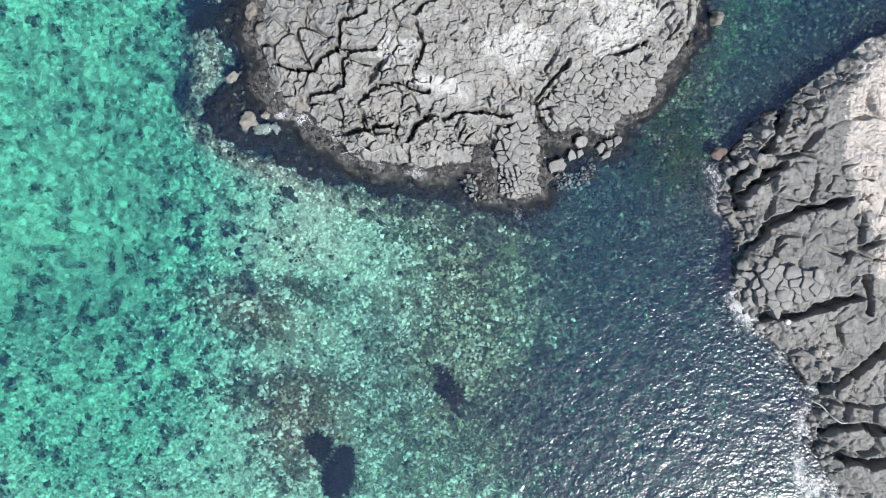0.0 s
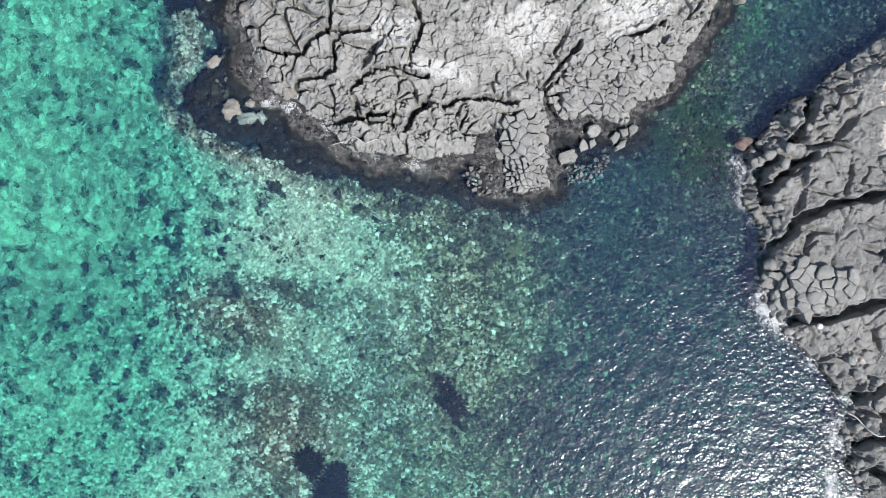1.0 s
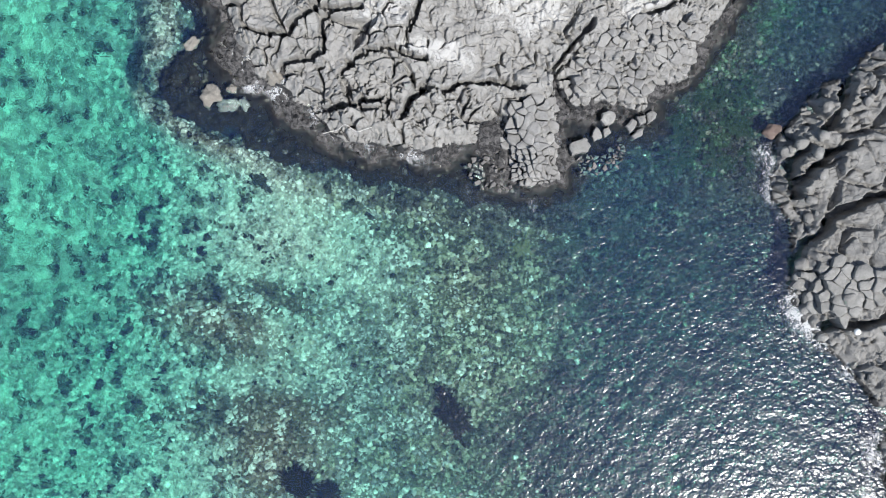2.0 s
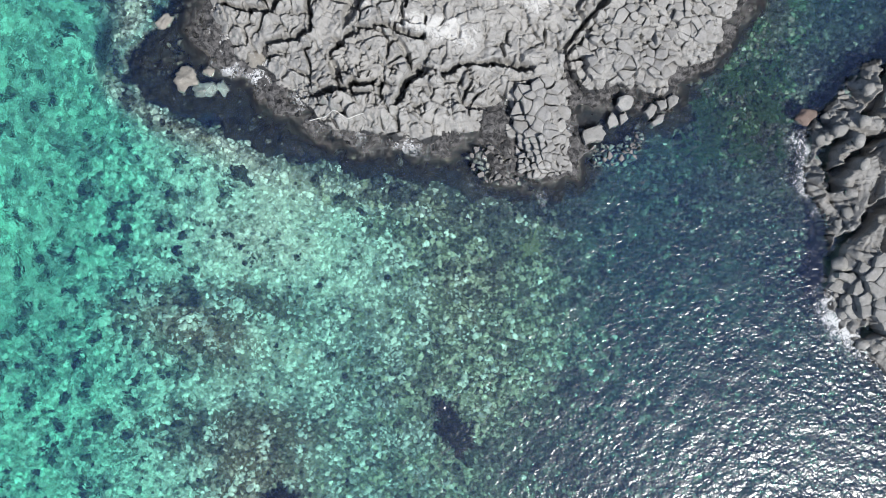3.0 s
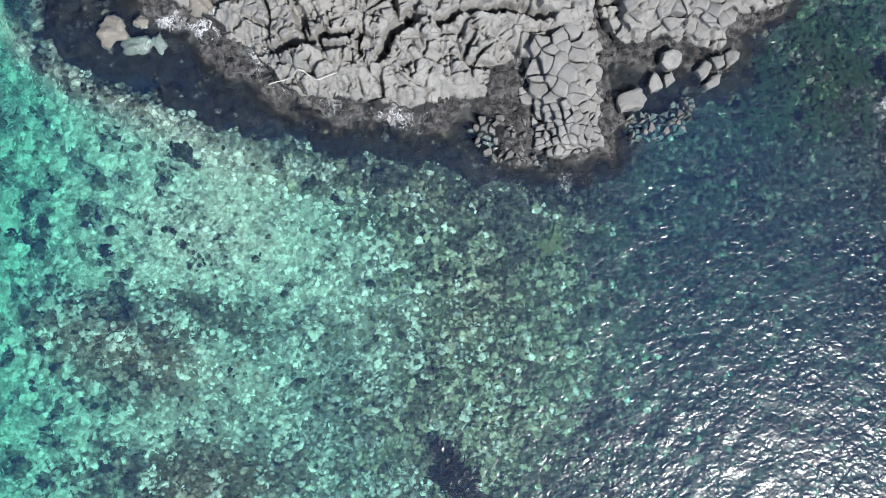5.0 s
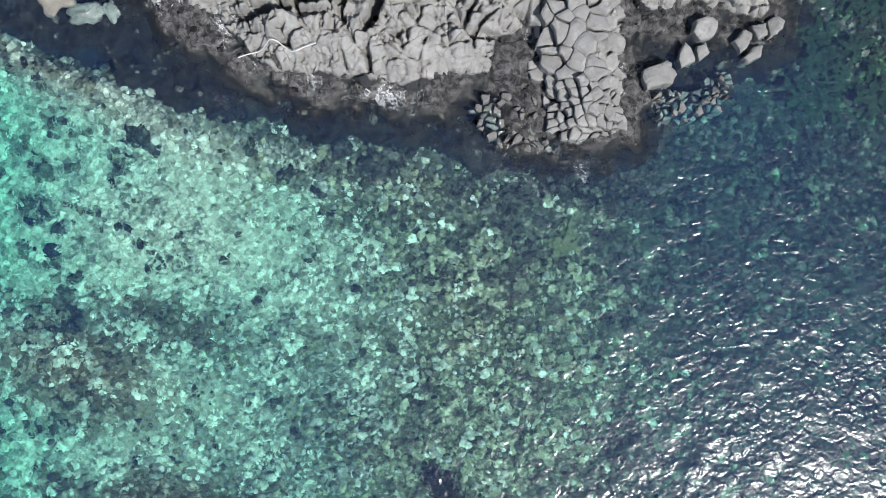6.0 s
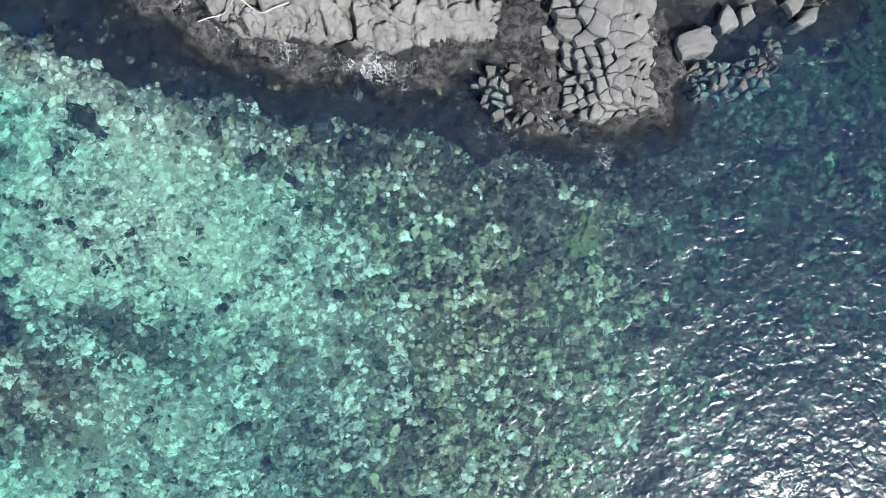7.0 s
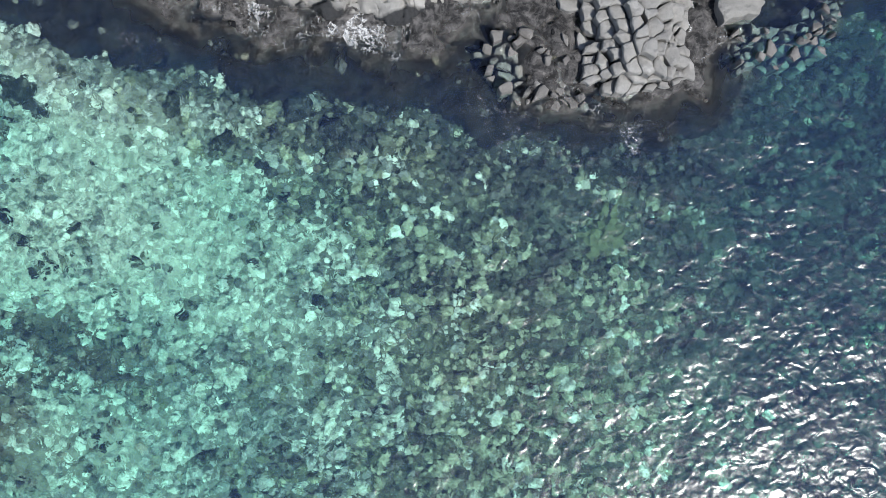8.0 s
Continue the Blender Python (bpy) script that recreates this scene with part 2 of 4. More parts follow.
def rock_material(name, low, high, pale, piece=False):
    """Weathered lava: tone at three scales, hairline cracks, pale crust and, low down by the sea, a wet black rim."""
    m = Nodes(name)
    big, mid, fine = m.noise(0.35, 5), m.noise(2.2, 6, 0.68), m.noise(12, 7, 0.75)
    warp = m.add("ShaderNodeTexNoise", Scale=1.7, Detail=4.0)
    m.put(warp, "Vector", m.pos())
    place = m.tree.nodes.new("ShaderNodeVectorMath")
    place.operation = "MULTIPLY_ADD"
    m.tree.links.new(warp.outputs["Color"], place.inputs[0])
    place.inputs[1].default_value = (0.55, 0.55, 0.55)
    m.tree.links.new(m.pos(), place.inputs[2])
    vor = m.add("ShaderNodeTexVoronoi", Scale=1.3)
    vor.feature = "DISTANCE_TO_EDGE"
    m.put(vor, "Vector", place.outputs[0])
    hair = m.ramp(vor.outputs["Distance"], (0.0, 0.0), (0.03, 1.0))
    base = m.mix(m.ramp(mid, (0.3, 0.0), (0.72, 1.0)), low, high)
    base = m.mix(m.ramp(big, (0.42, 0.0), (0.62, 0.35)), base, (0.32, 0.305, 0.285))
    if piece:
        rnd = m.add("ShaderNodeObjectInfo").outputs["Random"]
        base = m.mix(0.3, base, m.ramp(rnd, (0.0, low), (1.0, high)))
        base = m.mix(m.ramp(m.noise(3.1, 4), (0.55, 0.0), (0.72, 0.6)), base, pale)
    else:
        crust = m.calc("MULTIPLY_ADD", m.noise(1.1, 8, 0.72, distort=0.7), 1.8, -1.05)
        white = m.calc("ADD", m.calc("MULTIPLY", m.attr("bleach"), 0.62), crust)
        base = m.mix(m.ramp(white, (0.16, 0.0), (0.30, 0.85)), base, pale)
        wet = m.calc("ADD", m.attr("wet"), m.calc("MULTIPLY_ADD", mid, 0.9, -0.45))
        base = m.mix(m.ramp(wet, (0.35, 0.0), (0.65, 1.0)), base, (0.032, 0.033, 0.036))
    base = m.mix(m.ramp(fine, (0.30, 0.22), (0.50, 0.0)), base, (0.06, 0.06, 0.06))
    if not piece:
        base = m.mix(m.calc("MULTIPLY", m.ramp(hair, (0.0, 0.6), (1.0, 0.0)), m.ramp(mid, (0.45, 0.0), (0.6, 1.0))), base, (0.05, 0.05, 0.05))
    h = m.calc("ADD", m.calc("MULTIPLY", mid, 0.7), m.calc("MULTIPLY", fine, 0.45))
    if not piece:
        h = m.calc("ADD", h, m.calc("MULTIPLY", hair, 0.15))
    return m.finish(base, 0.88, m.bump(h, 1.0, 0.15 if piece else 0.12), Specular_IOR_Level=0.3)


def seabed_material():
    m = Nodes("seabed")
    fine, mid = m.noise(5.0, 5, 0.65), m.noise(1.3, 5, 0.6)
    c = m.mix(m.attr("pale"), (0.09, 0.094, 0.085), (0.46, 0.45, 0.40))
    c = m.mix(m.attr("olive"), c, (0.045, 0.048, 0.034))
    c = m.mix(m.ramp(m.attr("brown"), (0.1, 0.0), (0.6, 1.0)), c, (0.10, 0.082, 0.06))
    c = m.mix(m.ramp(m.attr("dark"), (0.0, 0.0), (0.8, 1.0)), c, m.mix(m.ramp(mid, (0.4, 0.0), (0.65, 1.0)), (0.020, 0.022, 0.024), (0.065, 0.066, 0.060)))
    c = m.mix(m.ramp(m.attr("green"), (0.0, 0.0), (0.8, 0.9)), c, (0.030, 0.062, 0.034))
    c = m.mix(m.ramp(fine, (0.35, 0.9), (0.62, 0.0)), c, (0.22, 0.24, 0.22), "MULTIPLY")
    return m.finish(c, 0.95, m.bump(m.calc("ADD", fine, mid), 0.8, 0.15), Specular_IOR_Level=0.03)


def pebble_material(name, a, b, c):
    """Weedy stones: each its own tone, blotched at two scales, with sunlight flecks painted in."""
    m = Nodes(name)
    rnd = m.calc("FRACT", m.calc("ADD", m.add("ShaderNodeNewGeometry").outputs["Random Per Island"], m.add("ShaderNodeObjectInfo").outputs["Random"]))
    col = m.ramp(rnd, (0.0, a), (0.6, b), (1.0, c))
    blotch, fine = m.noise(6.5, 4, 0.6, distort=0.8), m.noise(18, 4, 0.65)
    col = m.mix(m.ramp(blotch, (0.34, 0.7), (0.52, 0.0)), col, tuple(v * 0.5 for v in a))
    # bright flecks of sun focused by the ripples, put into the stone colour
    col = m.mix(m.ramp(m.calc("ADD", blotch, m.calc("MULTIPLY", fine, 0.3)), (0.68, 0.0), (0.84, 0.6)), col, tuple(min(v * 1.3, 0.78) for v in c))
    col = m.mix(m.ramp(fine, (0.35, 0.5), (0.6, 0.0)), col, (0.3, 0.32, 0.3), "MULTIPLY")
    col = m.mix(m.ramp(m.noise(2.6, 3, 0.6, distort=0.5), (0.36, 0.75), (0.52, 0.0)), col, (0.34, 0.36, 0.34), "MULTIPLY")
    return m.finish(col, 0.95, m.bump(m.calc("ADD", blotch, fine), 0.8, 0.08), Specular_IOR_Level=0.03)


def water_material():
    """Sea water: bends and tints what lies below, more so where it is deep, scatters a little blue, and mirrors the sky."""
    m = Nodes("sea_water")
    t = m.tree
    depth = m.attr("depth")
    rgb = m.add("ShaderNodeCombineColor")
    for k, a in enumerate((0.45, 0.038, 0.124)):
        m.put(rgb, str(k), m.calc("EXPONENT", m.calc("MULTIPLY", depth, -a)))
    lie = m.add("ShaderNodeMapping", Vector=m.pos(), Rotation=(0, 0, radians(-22)), Scale=(0.95, 1.1, 1.0)).outputs[0]
    chop = m.calc("ADD", m.noise(3.7, 1.0, 0.42, lie, 0.6), m.calc("MULTIPLY", m.noise(8.5, 0.0, 0.4, lie, 0.3), 0.16))
    gust = m.ramp(m.noise(0.45, 3, 0.5, lie, 0.6), (0.36, 0.030), (0.64, 0.066))
    ripple = m.bump(chop, 0.6, m.calc("MULTIPLY_ADD", m.attr("shore"), 0.022, gust))
    swirl = m.bump(m.calc("ADD", m.noise(3.6, 1.6, 0.45, distort=0.5), m.calc("MULTIPLY", m.noise(11.0, 1, 0.5, distort=0.5), 0.22)), 0.6, m.calc("MINIMUM", 0.085, m.calc("DIVIDE", 0.14, m.calc("ADD", depth, 0.5))))
    clear = m.add("ShaderNodeBsdfRefraction", Color=rgb.outputs[0], Roughness=m.calc("DIVIDE", 0.24, m.calc("SQRT", m.calc("ADD", depth, 0.3))), IOR=1.33, Normal=swirl)
    deep = m.add("ShaderNodeBsdfDiffuse", Color=(0.052, 0.106, 0.320, 1), Normal=swirl)
    body = m.add("ShaderNodeMixShader")
    m.put(body, "0", m.calc("MULTIPLY", 0.132, m.calc("SUBTRACT", 1.0, m.calc("EXPONENT", m.calc("MULTIPLY", depth, -0.7)))))
    t.links.new(clear.outputs[0], body.inputs[1])
    t.links.new(deep.outputs[0], body.inputs[2])
    gloss = m.add("ShaderNodeBsdfGlossy", Roughness=0.225, Normal=ripple)
    fresnel = m.add("ShaderNodeFresnel", IOR=1.33, Normal=ripple)
    mixed = m.add("ShaderNodeMixShader", Fac=fresnel.outputs[0])
    t.links.new(body.outputs[0], mixed.inputs[1])
    t.links.new(gloss.outputs[0], mixed.inputs[2])
    t.links.new(mixed.outputs[0], m.out.inputs["Surface"])
    return m.mat


def plain(name, colour, rough, vary=0.15, scale=20, sheen=0.5):
    m = Nodes(name)
    n = m.noise(scale, 4)
    dark = tuple(c * (1 - 2.2 * vary) for c in colour)
    return m.finish(m.mix(m.ramp(n, (0.35, 0.0), (0.65, 1.0)), dark, colour), rough, m.bump(n, 0.3, 0.02), Specular_IOR_Level=sheen)


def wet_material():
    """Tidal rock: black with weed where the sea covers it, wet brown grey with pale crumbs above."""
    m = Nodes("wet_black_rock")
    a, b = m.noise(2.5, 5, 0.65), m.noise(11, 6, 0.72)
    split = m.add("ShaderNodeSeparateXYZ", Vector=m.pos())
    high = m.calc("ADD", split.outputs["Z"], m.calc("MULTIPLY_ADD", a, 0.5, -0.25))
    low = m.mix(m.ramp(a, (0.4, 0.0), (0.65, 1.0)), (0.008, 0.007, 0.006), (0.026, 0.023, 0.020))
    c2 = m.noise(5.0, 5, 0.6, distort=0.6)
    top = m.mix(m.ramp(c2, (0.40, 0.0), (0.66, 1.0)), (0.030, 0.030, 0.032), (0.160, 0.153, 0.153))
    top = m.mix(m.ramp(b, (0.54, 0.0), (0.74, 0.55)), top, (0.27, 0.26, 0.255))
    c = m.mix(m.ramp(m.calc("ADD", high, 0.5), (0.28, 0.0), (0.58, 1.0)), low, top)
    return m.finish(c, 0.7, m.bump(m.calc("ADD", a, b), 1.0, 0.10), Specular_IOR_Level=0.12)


NORTH_ROCK = rock_material("grey_lava", (0.215, 0.208, 0.200), (0.375, 0.367, 0.355), (0.50, 0.49, 0.478))
EAST_ROCK = rock_material("dark_grey_lava", (0.155, 0.150, 0.144), (0.300, 0.293, 0.282), (0.58, 0.525, 0.482))
BLOCK_ROCK = rock_material("cracked_block_lava", (0.215, 0.208, 0.201), (0.345, 0.336, 0.326), (0.45, 0.438, 0.424), piece=True)
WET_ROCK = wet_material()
SEABED = seabed_material()
PALE = pebble_material("pale_pebble", (0.40, 0.40, 0.355), (0.66, 0.65, 0.59), (0.78, 0.77, 0.72))
GREY = pebble_material("grey_pebble", (0.17, 0.172, 0.166), (0.33, 0.325, 0.315), (0.54, 0.53, 0.51))
OLIVE = pebble_material("olive_pebble", (0.11, 0.115, 0.084), (0.30, 0.292, 0.215), (0.46, 0.45, 0.35))
BROWN = pebble_material("brown_reef_pebble", (0.10, 0.082, 0.070), (0.22, 0.185, 0.155), (0.39, 0.335, 0.285))
DUSKY = pebble_material("dusky_pebble", (0.034, 0.038, 0.034), (0.115, 0.115, 0.096), (0.26, 0.25, 0.205))
DARK = pebble_material("weed_dark_pebble", (0.019, 0.020, 0.024), (0.057, 0.056, 0.057), (0.155, 0.145, 0.135))
GREEN = pebble_material("green_pebble", (0.034, 0.064, 0.036), (0.085, 0.150, 0.082), (0.22, 0.28, 0.19))
WATER = water_material()

# ---------------------------------------------------------------- seabed, one sheet out to the horizon
xs, ys = spread(0, 28.0, 0.16, 2600), spread(0, 17.0, 0.16, 2600)
seabed_me = sheet("seabed", xs, ys, lambda x, y: seabed_height(x, y) + 0.10 * fbm(x * 1.1, y * 1.1, 3, 3), attributes=(
    ("pale", lambda x, y: cover(x, y)[..., 0]), ("olive", lambda x, y: cover(x, y)[..., 2]),
    ("brown", lambda x, y: cover(x, y)[..., 3]), ("dark", lambda x, y: cover(x, y)[..., 4] * 0.6 + cover(x, y)[..., 5]), ("green", lambda x, y: cover(x, y)[..., 6])))
seabed = tagged(hang("seabed", seabed_me, SEABED), "stony seabed of pale sand, weed and dark rock", "seabed", kind="structure")


# ---------------------------------------------------------------- lava rocks
def plates(x, y, size, seed, groove, depth, tilt=0.5, rise=0.16, bend=0.35):
    """Relief of cracked lava: flat plates each at its own height and tilt, parted by narrow cracks, some of them gaping."""
    wx = x / size + bend * fbm(x * 0.8 / size, y * 0.8 / size, 3, seed + 1)
    wy = y / size + bend * fbm(x * 0.8 / size, y * 0.8 / size, 3, seed + 2)
    e, r, ox, oy = worley(wx, wy, seed, 1.0)
    top = (r - 0.5) * rise * size + ((r * 7.3 % 1) - 0.5) * tilt * ox * size + ((r * 13.7 % 1) - 0.5) * tilt * oy * size
    gape = np.clip(3.0 * (vnoise(x * 1.6 / size, y * 1.6 / size, seed + 3) - 0.40), 0, 1.2)
    wide = groove / size * gape + 1e-4
    return top - 1.5 * depth * gape * step(wide, wide * 0.5, e) - 0.03 * size * step(0.10, 0.0, e)


def north_base(d):
    return 0.15 + 0.9 * step(-0.1, 1.0, d) + 1.4 * step(0.5, 7, d)


def north_height(x, y):
    d = area_distance(x, y, NORTH_DRY) + 0.25 * fbm(x * 1.6, y * 1.6, 3, 71)
    z = north_base(d)
    smooth = step(0.35, 0.8, blobs(x, y, [(930, 30, 190, 90, 0, 1.0), (1080, 60, 110, 70, 0, 0.8), (820, 110, 90, 60, 0, 0.5)]))
    blocky = step(0.3, 0.8, blobs(x, y, [(1080, 165, 110, 60, -15, 1.2), (720, 240, 170, 60, 0, 1.0), (1190, 80, 40, 70, 0, 0.8)]))
    busy = 0.4 + 0.8 * step(-0.35, 0.45, fbm(x * 0.45, y * 0.45, 3, 77)) + 0.3 * blocky
    rel = 0.9 * plates(x, y, 1.9, 3, 0.15, 0.42, 0.34, 0.2) + 1.0 * busy * plates(x, y, 0.80, 9, 0.075, 0.30, 0.55) + 0.8 * busy * plates(x, y, 0.36, 19, 0.036, 0.12, 0.6, 0.2)
    rel = rel + 0.9 * blocky * plates(x, y, 0.44, 25, 0.055, 0.22, 0.35, 0.2)
    rel = rel + 0.10 * fbm(x * 0.9, y * 0.9, 3, 85, 0.5) + 0.05 * fbm(x * 3.6, y * 3.6, 4, 86, 0.65)
    rough = 0.26 * fbm(x * 1.5, y * 1.5, 6, 81, 0.70) - 0.22 * np.abs(fbm(x * 1.9, y * 1.9, 5, 82, 0.65)) + 0.5 * plates(x, y, 0.8, 15, 0.07, 0.3, 0.6) + 0.5 * plates(x, y, 0.3, 16, 0.04, 0.12, 0.7)
    pit = step(0.34, 0.50, fbm(x * 2.6, y * 2.6, 3, 88, 0.6)) * (0.25 + 0.75 * smooth)
    z = z + rel * (1 - 0.75 * smooth) + rough * (0.2 + 0.8 * smooth) - 0.22 * pit
    for k, c in enumerate(NORTH_CRACKS):
        q = line_distance(x + 0.2 * fbm(x * 2.5, y * 2.5, 3, 90 + k), y + 0.2 * fbm(x * 2.5, y * 2.5, 3, 120 + k), c)
        z = z - 1.0 * step(0.17, 0.06, q + 0.09 * fbm(x * 3, y * 3, 3, 99)) + 0.16 * step(0.75, 0.1, q)
    z = np.where(d < 0, -1.2, z)
    return z - 0.40 * blocks_zone(x, y)


def east_height(x, y):
    d = area_distance(x, y, EAST_DRY) + 0.35 * fbm(x * 1.3, y * 1.3, 4, 171)
    z = east_base(d)
    coast = step(3.0, 0.4, d + 1.2 * fbm(x * 0.5, y * 0.5, 3, 175))
    busy = 0.5 + 0.8 * step(-0.35, 0.45, fbm(x * 0.4, y * 0.4, 3, 177)) 
    rel = 0.9 * plates(x, y, 2.4, 23, 0.18, 0.5, 0.18, 0.12) + 0.9 * busy * plates(x, y, 0.85, 29, 0.085, 0.34, 0.3, 0.14) + 0.8 * busy * plates(x, y, 0.38, 39, 0.045, 0.14, 0.4, 0.18)
    z = z + 0.62 * rel + 0.10 * fbm(x * 0.6, y * 0.6, 4, 181, 0.5) + 0.09 * fbm(x * 3.2, y * 3.2, 5, 182, 0.72)
    z = z + coast * (0.3 * plates(x, y, 0.55, 185, 0.09, 0.4, 0.6, 0.35) - 0.3 * step(0.24, 0.36, fbm(x * 1.9, y * 1.9, 4, 189, 0.65)))
    z = z + 0.25 * step(0.2, 0.9, blobs(x, y, [(1385, 505, 70, 48, 0, 1.0)]))
    for k, c in enumerate(EAST_CRACKS):
        q = line_distance(x + 0.22 * fbm(x * 1.8, y * 1.8, 3, 190 + k), y + 0.22 * fbm(x * 1.8, y * 1.8, 3, 220 + k), c)
        z = z - 1.3 * step(0.27, 0.12, q + 0.16 * fbm(x * 1.4, y * 1.4, 3, 199)) + 0.14 * step(0.9, 0.2, q)
    return np.where(d < 0, -1.2, z) - 0.2 * step(-0.2, 0.1, area_distance(x, y, PAVING_AREA))


def east_base(d):
    return 0.1 + 1.1 * step(-0.1, 1.5, d) + 1.2 * step(0.5, 7, d)


PAVING_AREA = planned([(1306, 500), (1335, 462), (1400, 462), (1445, 495), (1440, 530), (1400, 546), (1350, 552), (1316, 545)])


BROKEN_AREA = planned([(966, 160), (1000, 130), (1045, 118), (1110, 104), (1150, 106), (1182, 108), (1166, 150), (1148, 192), (1100, 205), (1090, 230), (1052, 234), (1016, 224), (1000, 232),
                       (974, 228), (966, 200)])
BLOCKS_AREA = planned([(874, 232), (905, 224), (950, 222), (957, 260), (956, 330), (950, 350), (912, 356), (884, 346), (884, 308), (872, 298), (868, 262)])
RIM_AREA = planned([(968, 314), (1000, 306), (1030, 296), (1052, 288), (1058, 300), (1046, 328), (1020, 340), (985, 336)])
LOW_AREA = planned([(814, 322), (836, 304), (862, 308), (882, 312), (884, 348), (900, 360), (868, 362), (832, 352)])


def blocks_zone(x, y):
    return np.maximum(step(-0.25, 0.1, area_distance(x, y, BLOCKS_AREA)), 0.4 * step(-0.3, 0.2, area_distance(x, y, BROKEN_AREA)))


def ledge_height(x, y):
    p, q = 0.83 * x - 0.56 * y, 0.56 * x + 0.83 * y
    d = area_distance(x, y, NORTH_LEDGE) + 1.0 * fbm(p * 0.9, q * 0.9, 5, 61, 0.65)
    inn = area_distance(x, y, NORTH_DRY)
    z = -0.78 + 0.22 * step(0.0, 1.4, d) + step(-0.1, 0.8, d) * (0.66 * step(-1.6, -0.25, inn + 0.7 * fbm(x * 0.9, y * 0.9, 4, 63, 0.6)) + blobs(x, y, [(851, 278, 16, 24, 0, 0.25), (1010, 320, 40, 22, 0, 0.2), (470, 175, 40, 40, 0, 0.2)]))
    z = z + 0.34 * fbm(x * 1.6, y * 1.6, 5, 65, 0.68) + 0.5 * plates(x, y, 0.5, 67, 0.06, 0.25, 0.7, 0.4)
    return z - 2.6 * step(0.1, -0.8, d)


def wet_north(x, y):
    return step(0.3, -0.05, area_distance(x, y, NORTH_DRY) + 0.2 * fbm(x * 2, y * 2, 3, 95))


def bleach_north(x, y):
    return blobs(x, y, [(1000, 20, 130, 55, 0, 0.45), (920, 105, 60, 35, 0, 1.0), (1080, 90, 50, 30, -20, 1.0), (700, 100, 45, 30, 0, 0.9),
                        (760, 155, 60, 14, -10, 1.0), (870, 80, 60, 40, 0, 0.4), (1120, 30, 60, 40, 0, 0.9), (800, 160, 50, 20, 0, 0.4)])


def bleach_east(x, y):
    return blobs(x, y, [(1560, 200, 50, 60, 0, 1.3), (1545, 320, 48, 70, 0, 1.3), (1500, 275, 22, 30, 0, 1.0), (1545, 100, 45, 40, 0, 0.9), (1560, 470, 45, 60, 0, 0.9), (1520, 200, 40, 50, 0, 0.7), (1390, 490, 60, 30, 0, 0.35),
                        (1440, 620, 60, 50, 0, 0.3), (1640, 300, 90, 200, 0, 1.2), (1530, 250, 40, 90, 0, 0.6)])


north = tagged(new("lava_outcrop"), "grey cracked lava outcrop with pale patches, rising from the sea", "rock outcrop")
h = 0.038
xs = np.arange(plan(425, 0)[0], plan(1262, 0)[0], h)
ys = np.arange(plan(0, 372)[1], plan(0, -60)[1], h)
body = sheet("rock_body", xs, ys, north_height, lambda x, y: area_distance(x, y, NORTH_DRY) > -0.35, (("bleach", bleach_north), ("wet", wet_north)))
hang("rock_body", body, NORTH_ROCK, north)
xs = np.arange(plan(425, 0)[0], plan(1262, 0)[0], 0.12)
ys = np.arange(plan(0, -60)[1] - 0.02, plan(0, -235)[1], 0.12)
body = sheet("rock_crest", xs, ys, north_height, lambda x, y: area_distance(x, y, NORTH_DRY) > -0.35, (("bleach", bleach_north), ("wet", wet_north)))
hang("rock_crest", body, NORTH_ROCK, north)
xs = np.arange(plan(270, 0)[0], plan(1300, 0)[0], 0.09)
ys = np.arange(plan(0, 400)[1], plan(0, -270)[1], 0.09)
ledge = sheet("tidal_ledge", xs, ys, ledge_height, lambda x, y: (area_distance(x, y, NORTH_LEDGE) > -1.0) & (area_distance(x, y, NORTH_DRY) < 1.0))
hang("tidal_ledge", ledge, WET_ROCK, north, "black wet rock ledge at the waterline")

east = tagged(new("lava_outcrop"), "dark grey lava shore with deep cracks and pinkish white crust", "rock outcrop")
xs = np.arange(plan(1255, 0)[0], plan(1640, 0)[0], 0.045)
ys = np.arange(plan(0, 960)[1], plan(0, 40)[1], 0.045)
body = sheet("rock_body", xs, ys, east_height, lambda x, y: area_distance(x, y, EAST_DRY) > -0.35,
             (("bleach", bleach_east), ("wet", lambda x, y: step(0.35, -0.1, area_distance(x, y, EAST_DRY)))))
hang("rock_body", body, EAST_ROCK, east)


# ---------------------------------------------------------------- water, one sheet out to the horizon
rng = np.random.default_rng(4)
WAVES = []
for k in range(54):
    length = 0.5 * (4.0 ** rng.random())
    ang = radians(-60) + rng.normal(0, 0.75)
    WAVES.append((length, ang, 0.0008 * length ** 0.9, rng.random() * 6.28))


def water_height(x, y):
    z = np.zeros(x.shape)
    calm = step(90, 40, np.sqrt(x * x + y * y))
    for length, ang, amp, ph in WAVES:
        k = 2 * math.pi / length
        z += amp * np.sin(k * (x * math.cos(ang) + y * math.sin(ang)) + ph + 0.8 * math.sin(ph * 7) * np.sin(0.21 * x - 0.17 * y + ph))
    return z * calm


def water_depth(x, y):
    return np.clip(-np.maximum(seabed_height(x, y), ledge_height(x, y)), 0.05, 30)


xs, ys = spread(0, 26.5, 0.09, 2600), spread(0, 15.5, 0.09, 2600)
water = tagged(hang("water", sheet("water", xs, ys, water_height, attributes=(("depth", water_depth), ("shore", lambda x, y: step(-5.5, -0.5, area_distance(x, y, EAST_DRY)) * step(-2, -6, y)))), WATER),
               "clear rippled sea water, turquoise over sand, navy over weed", "sea water", kind="structure")
water.visible_shadow = False     # daylight reaches the seabed


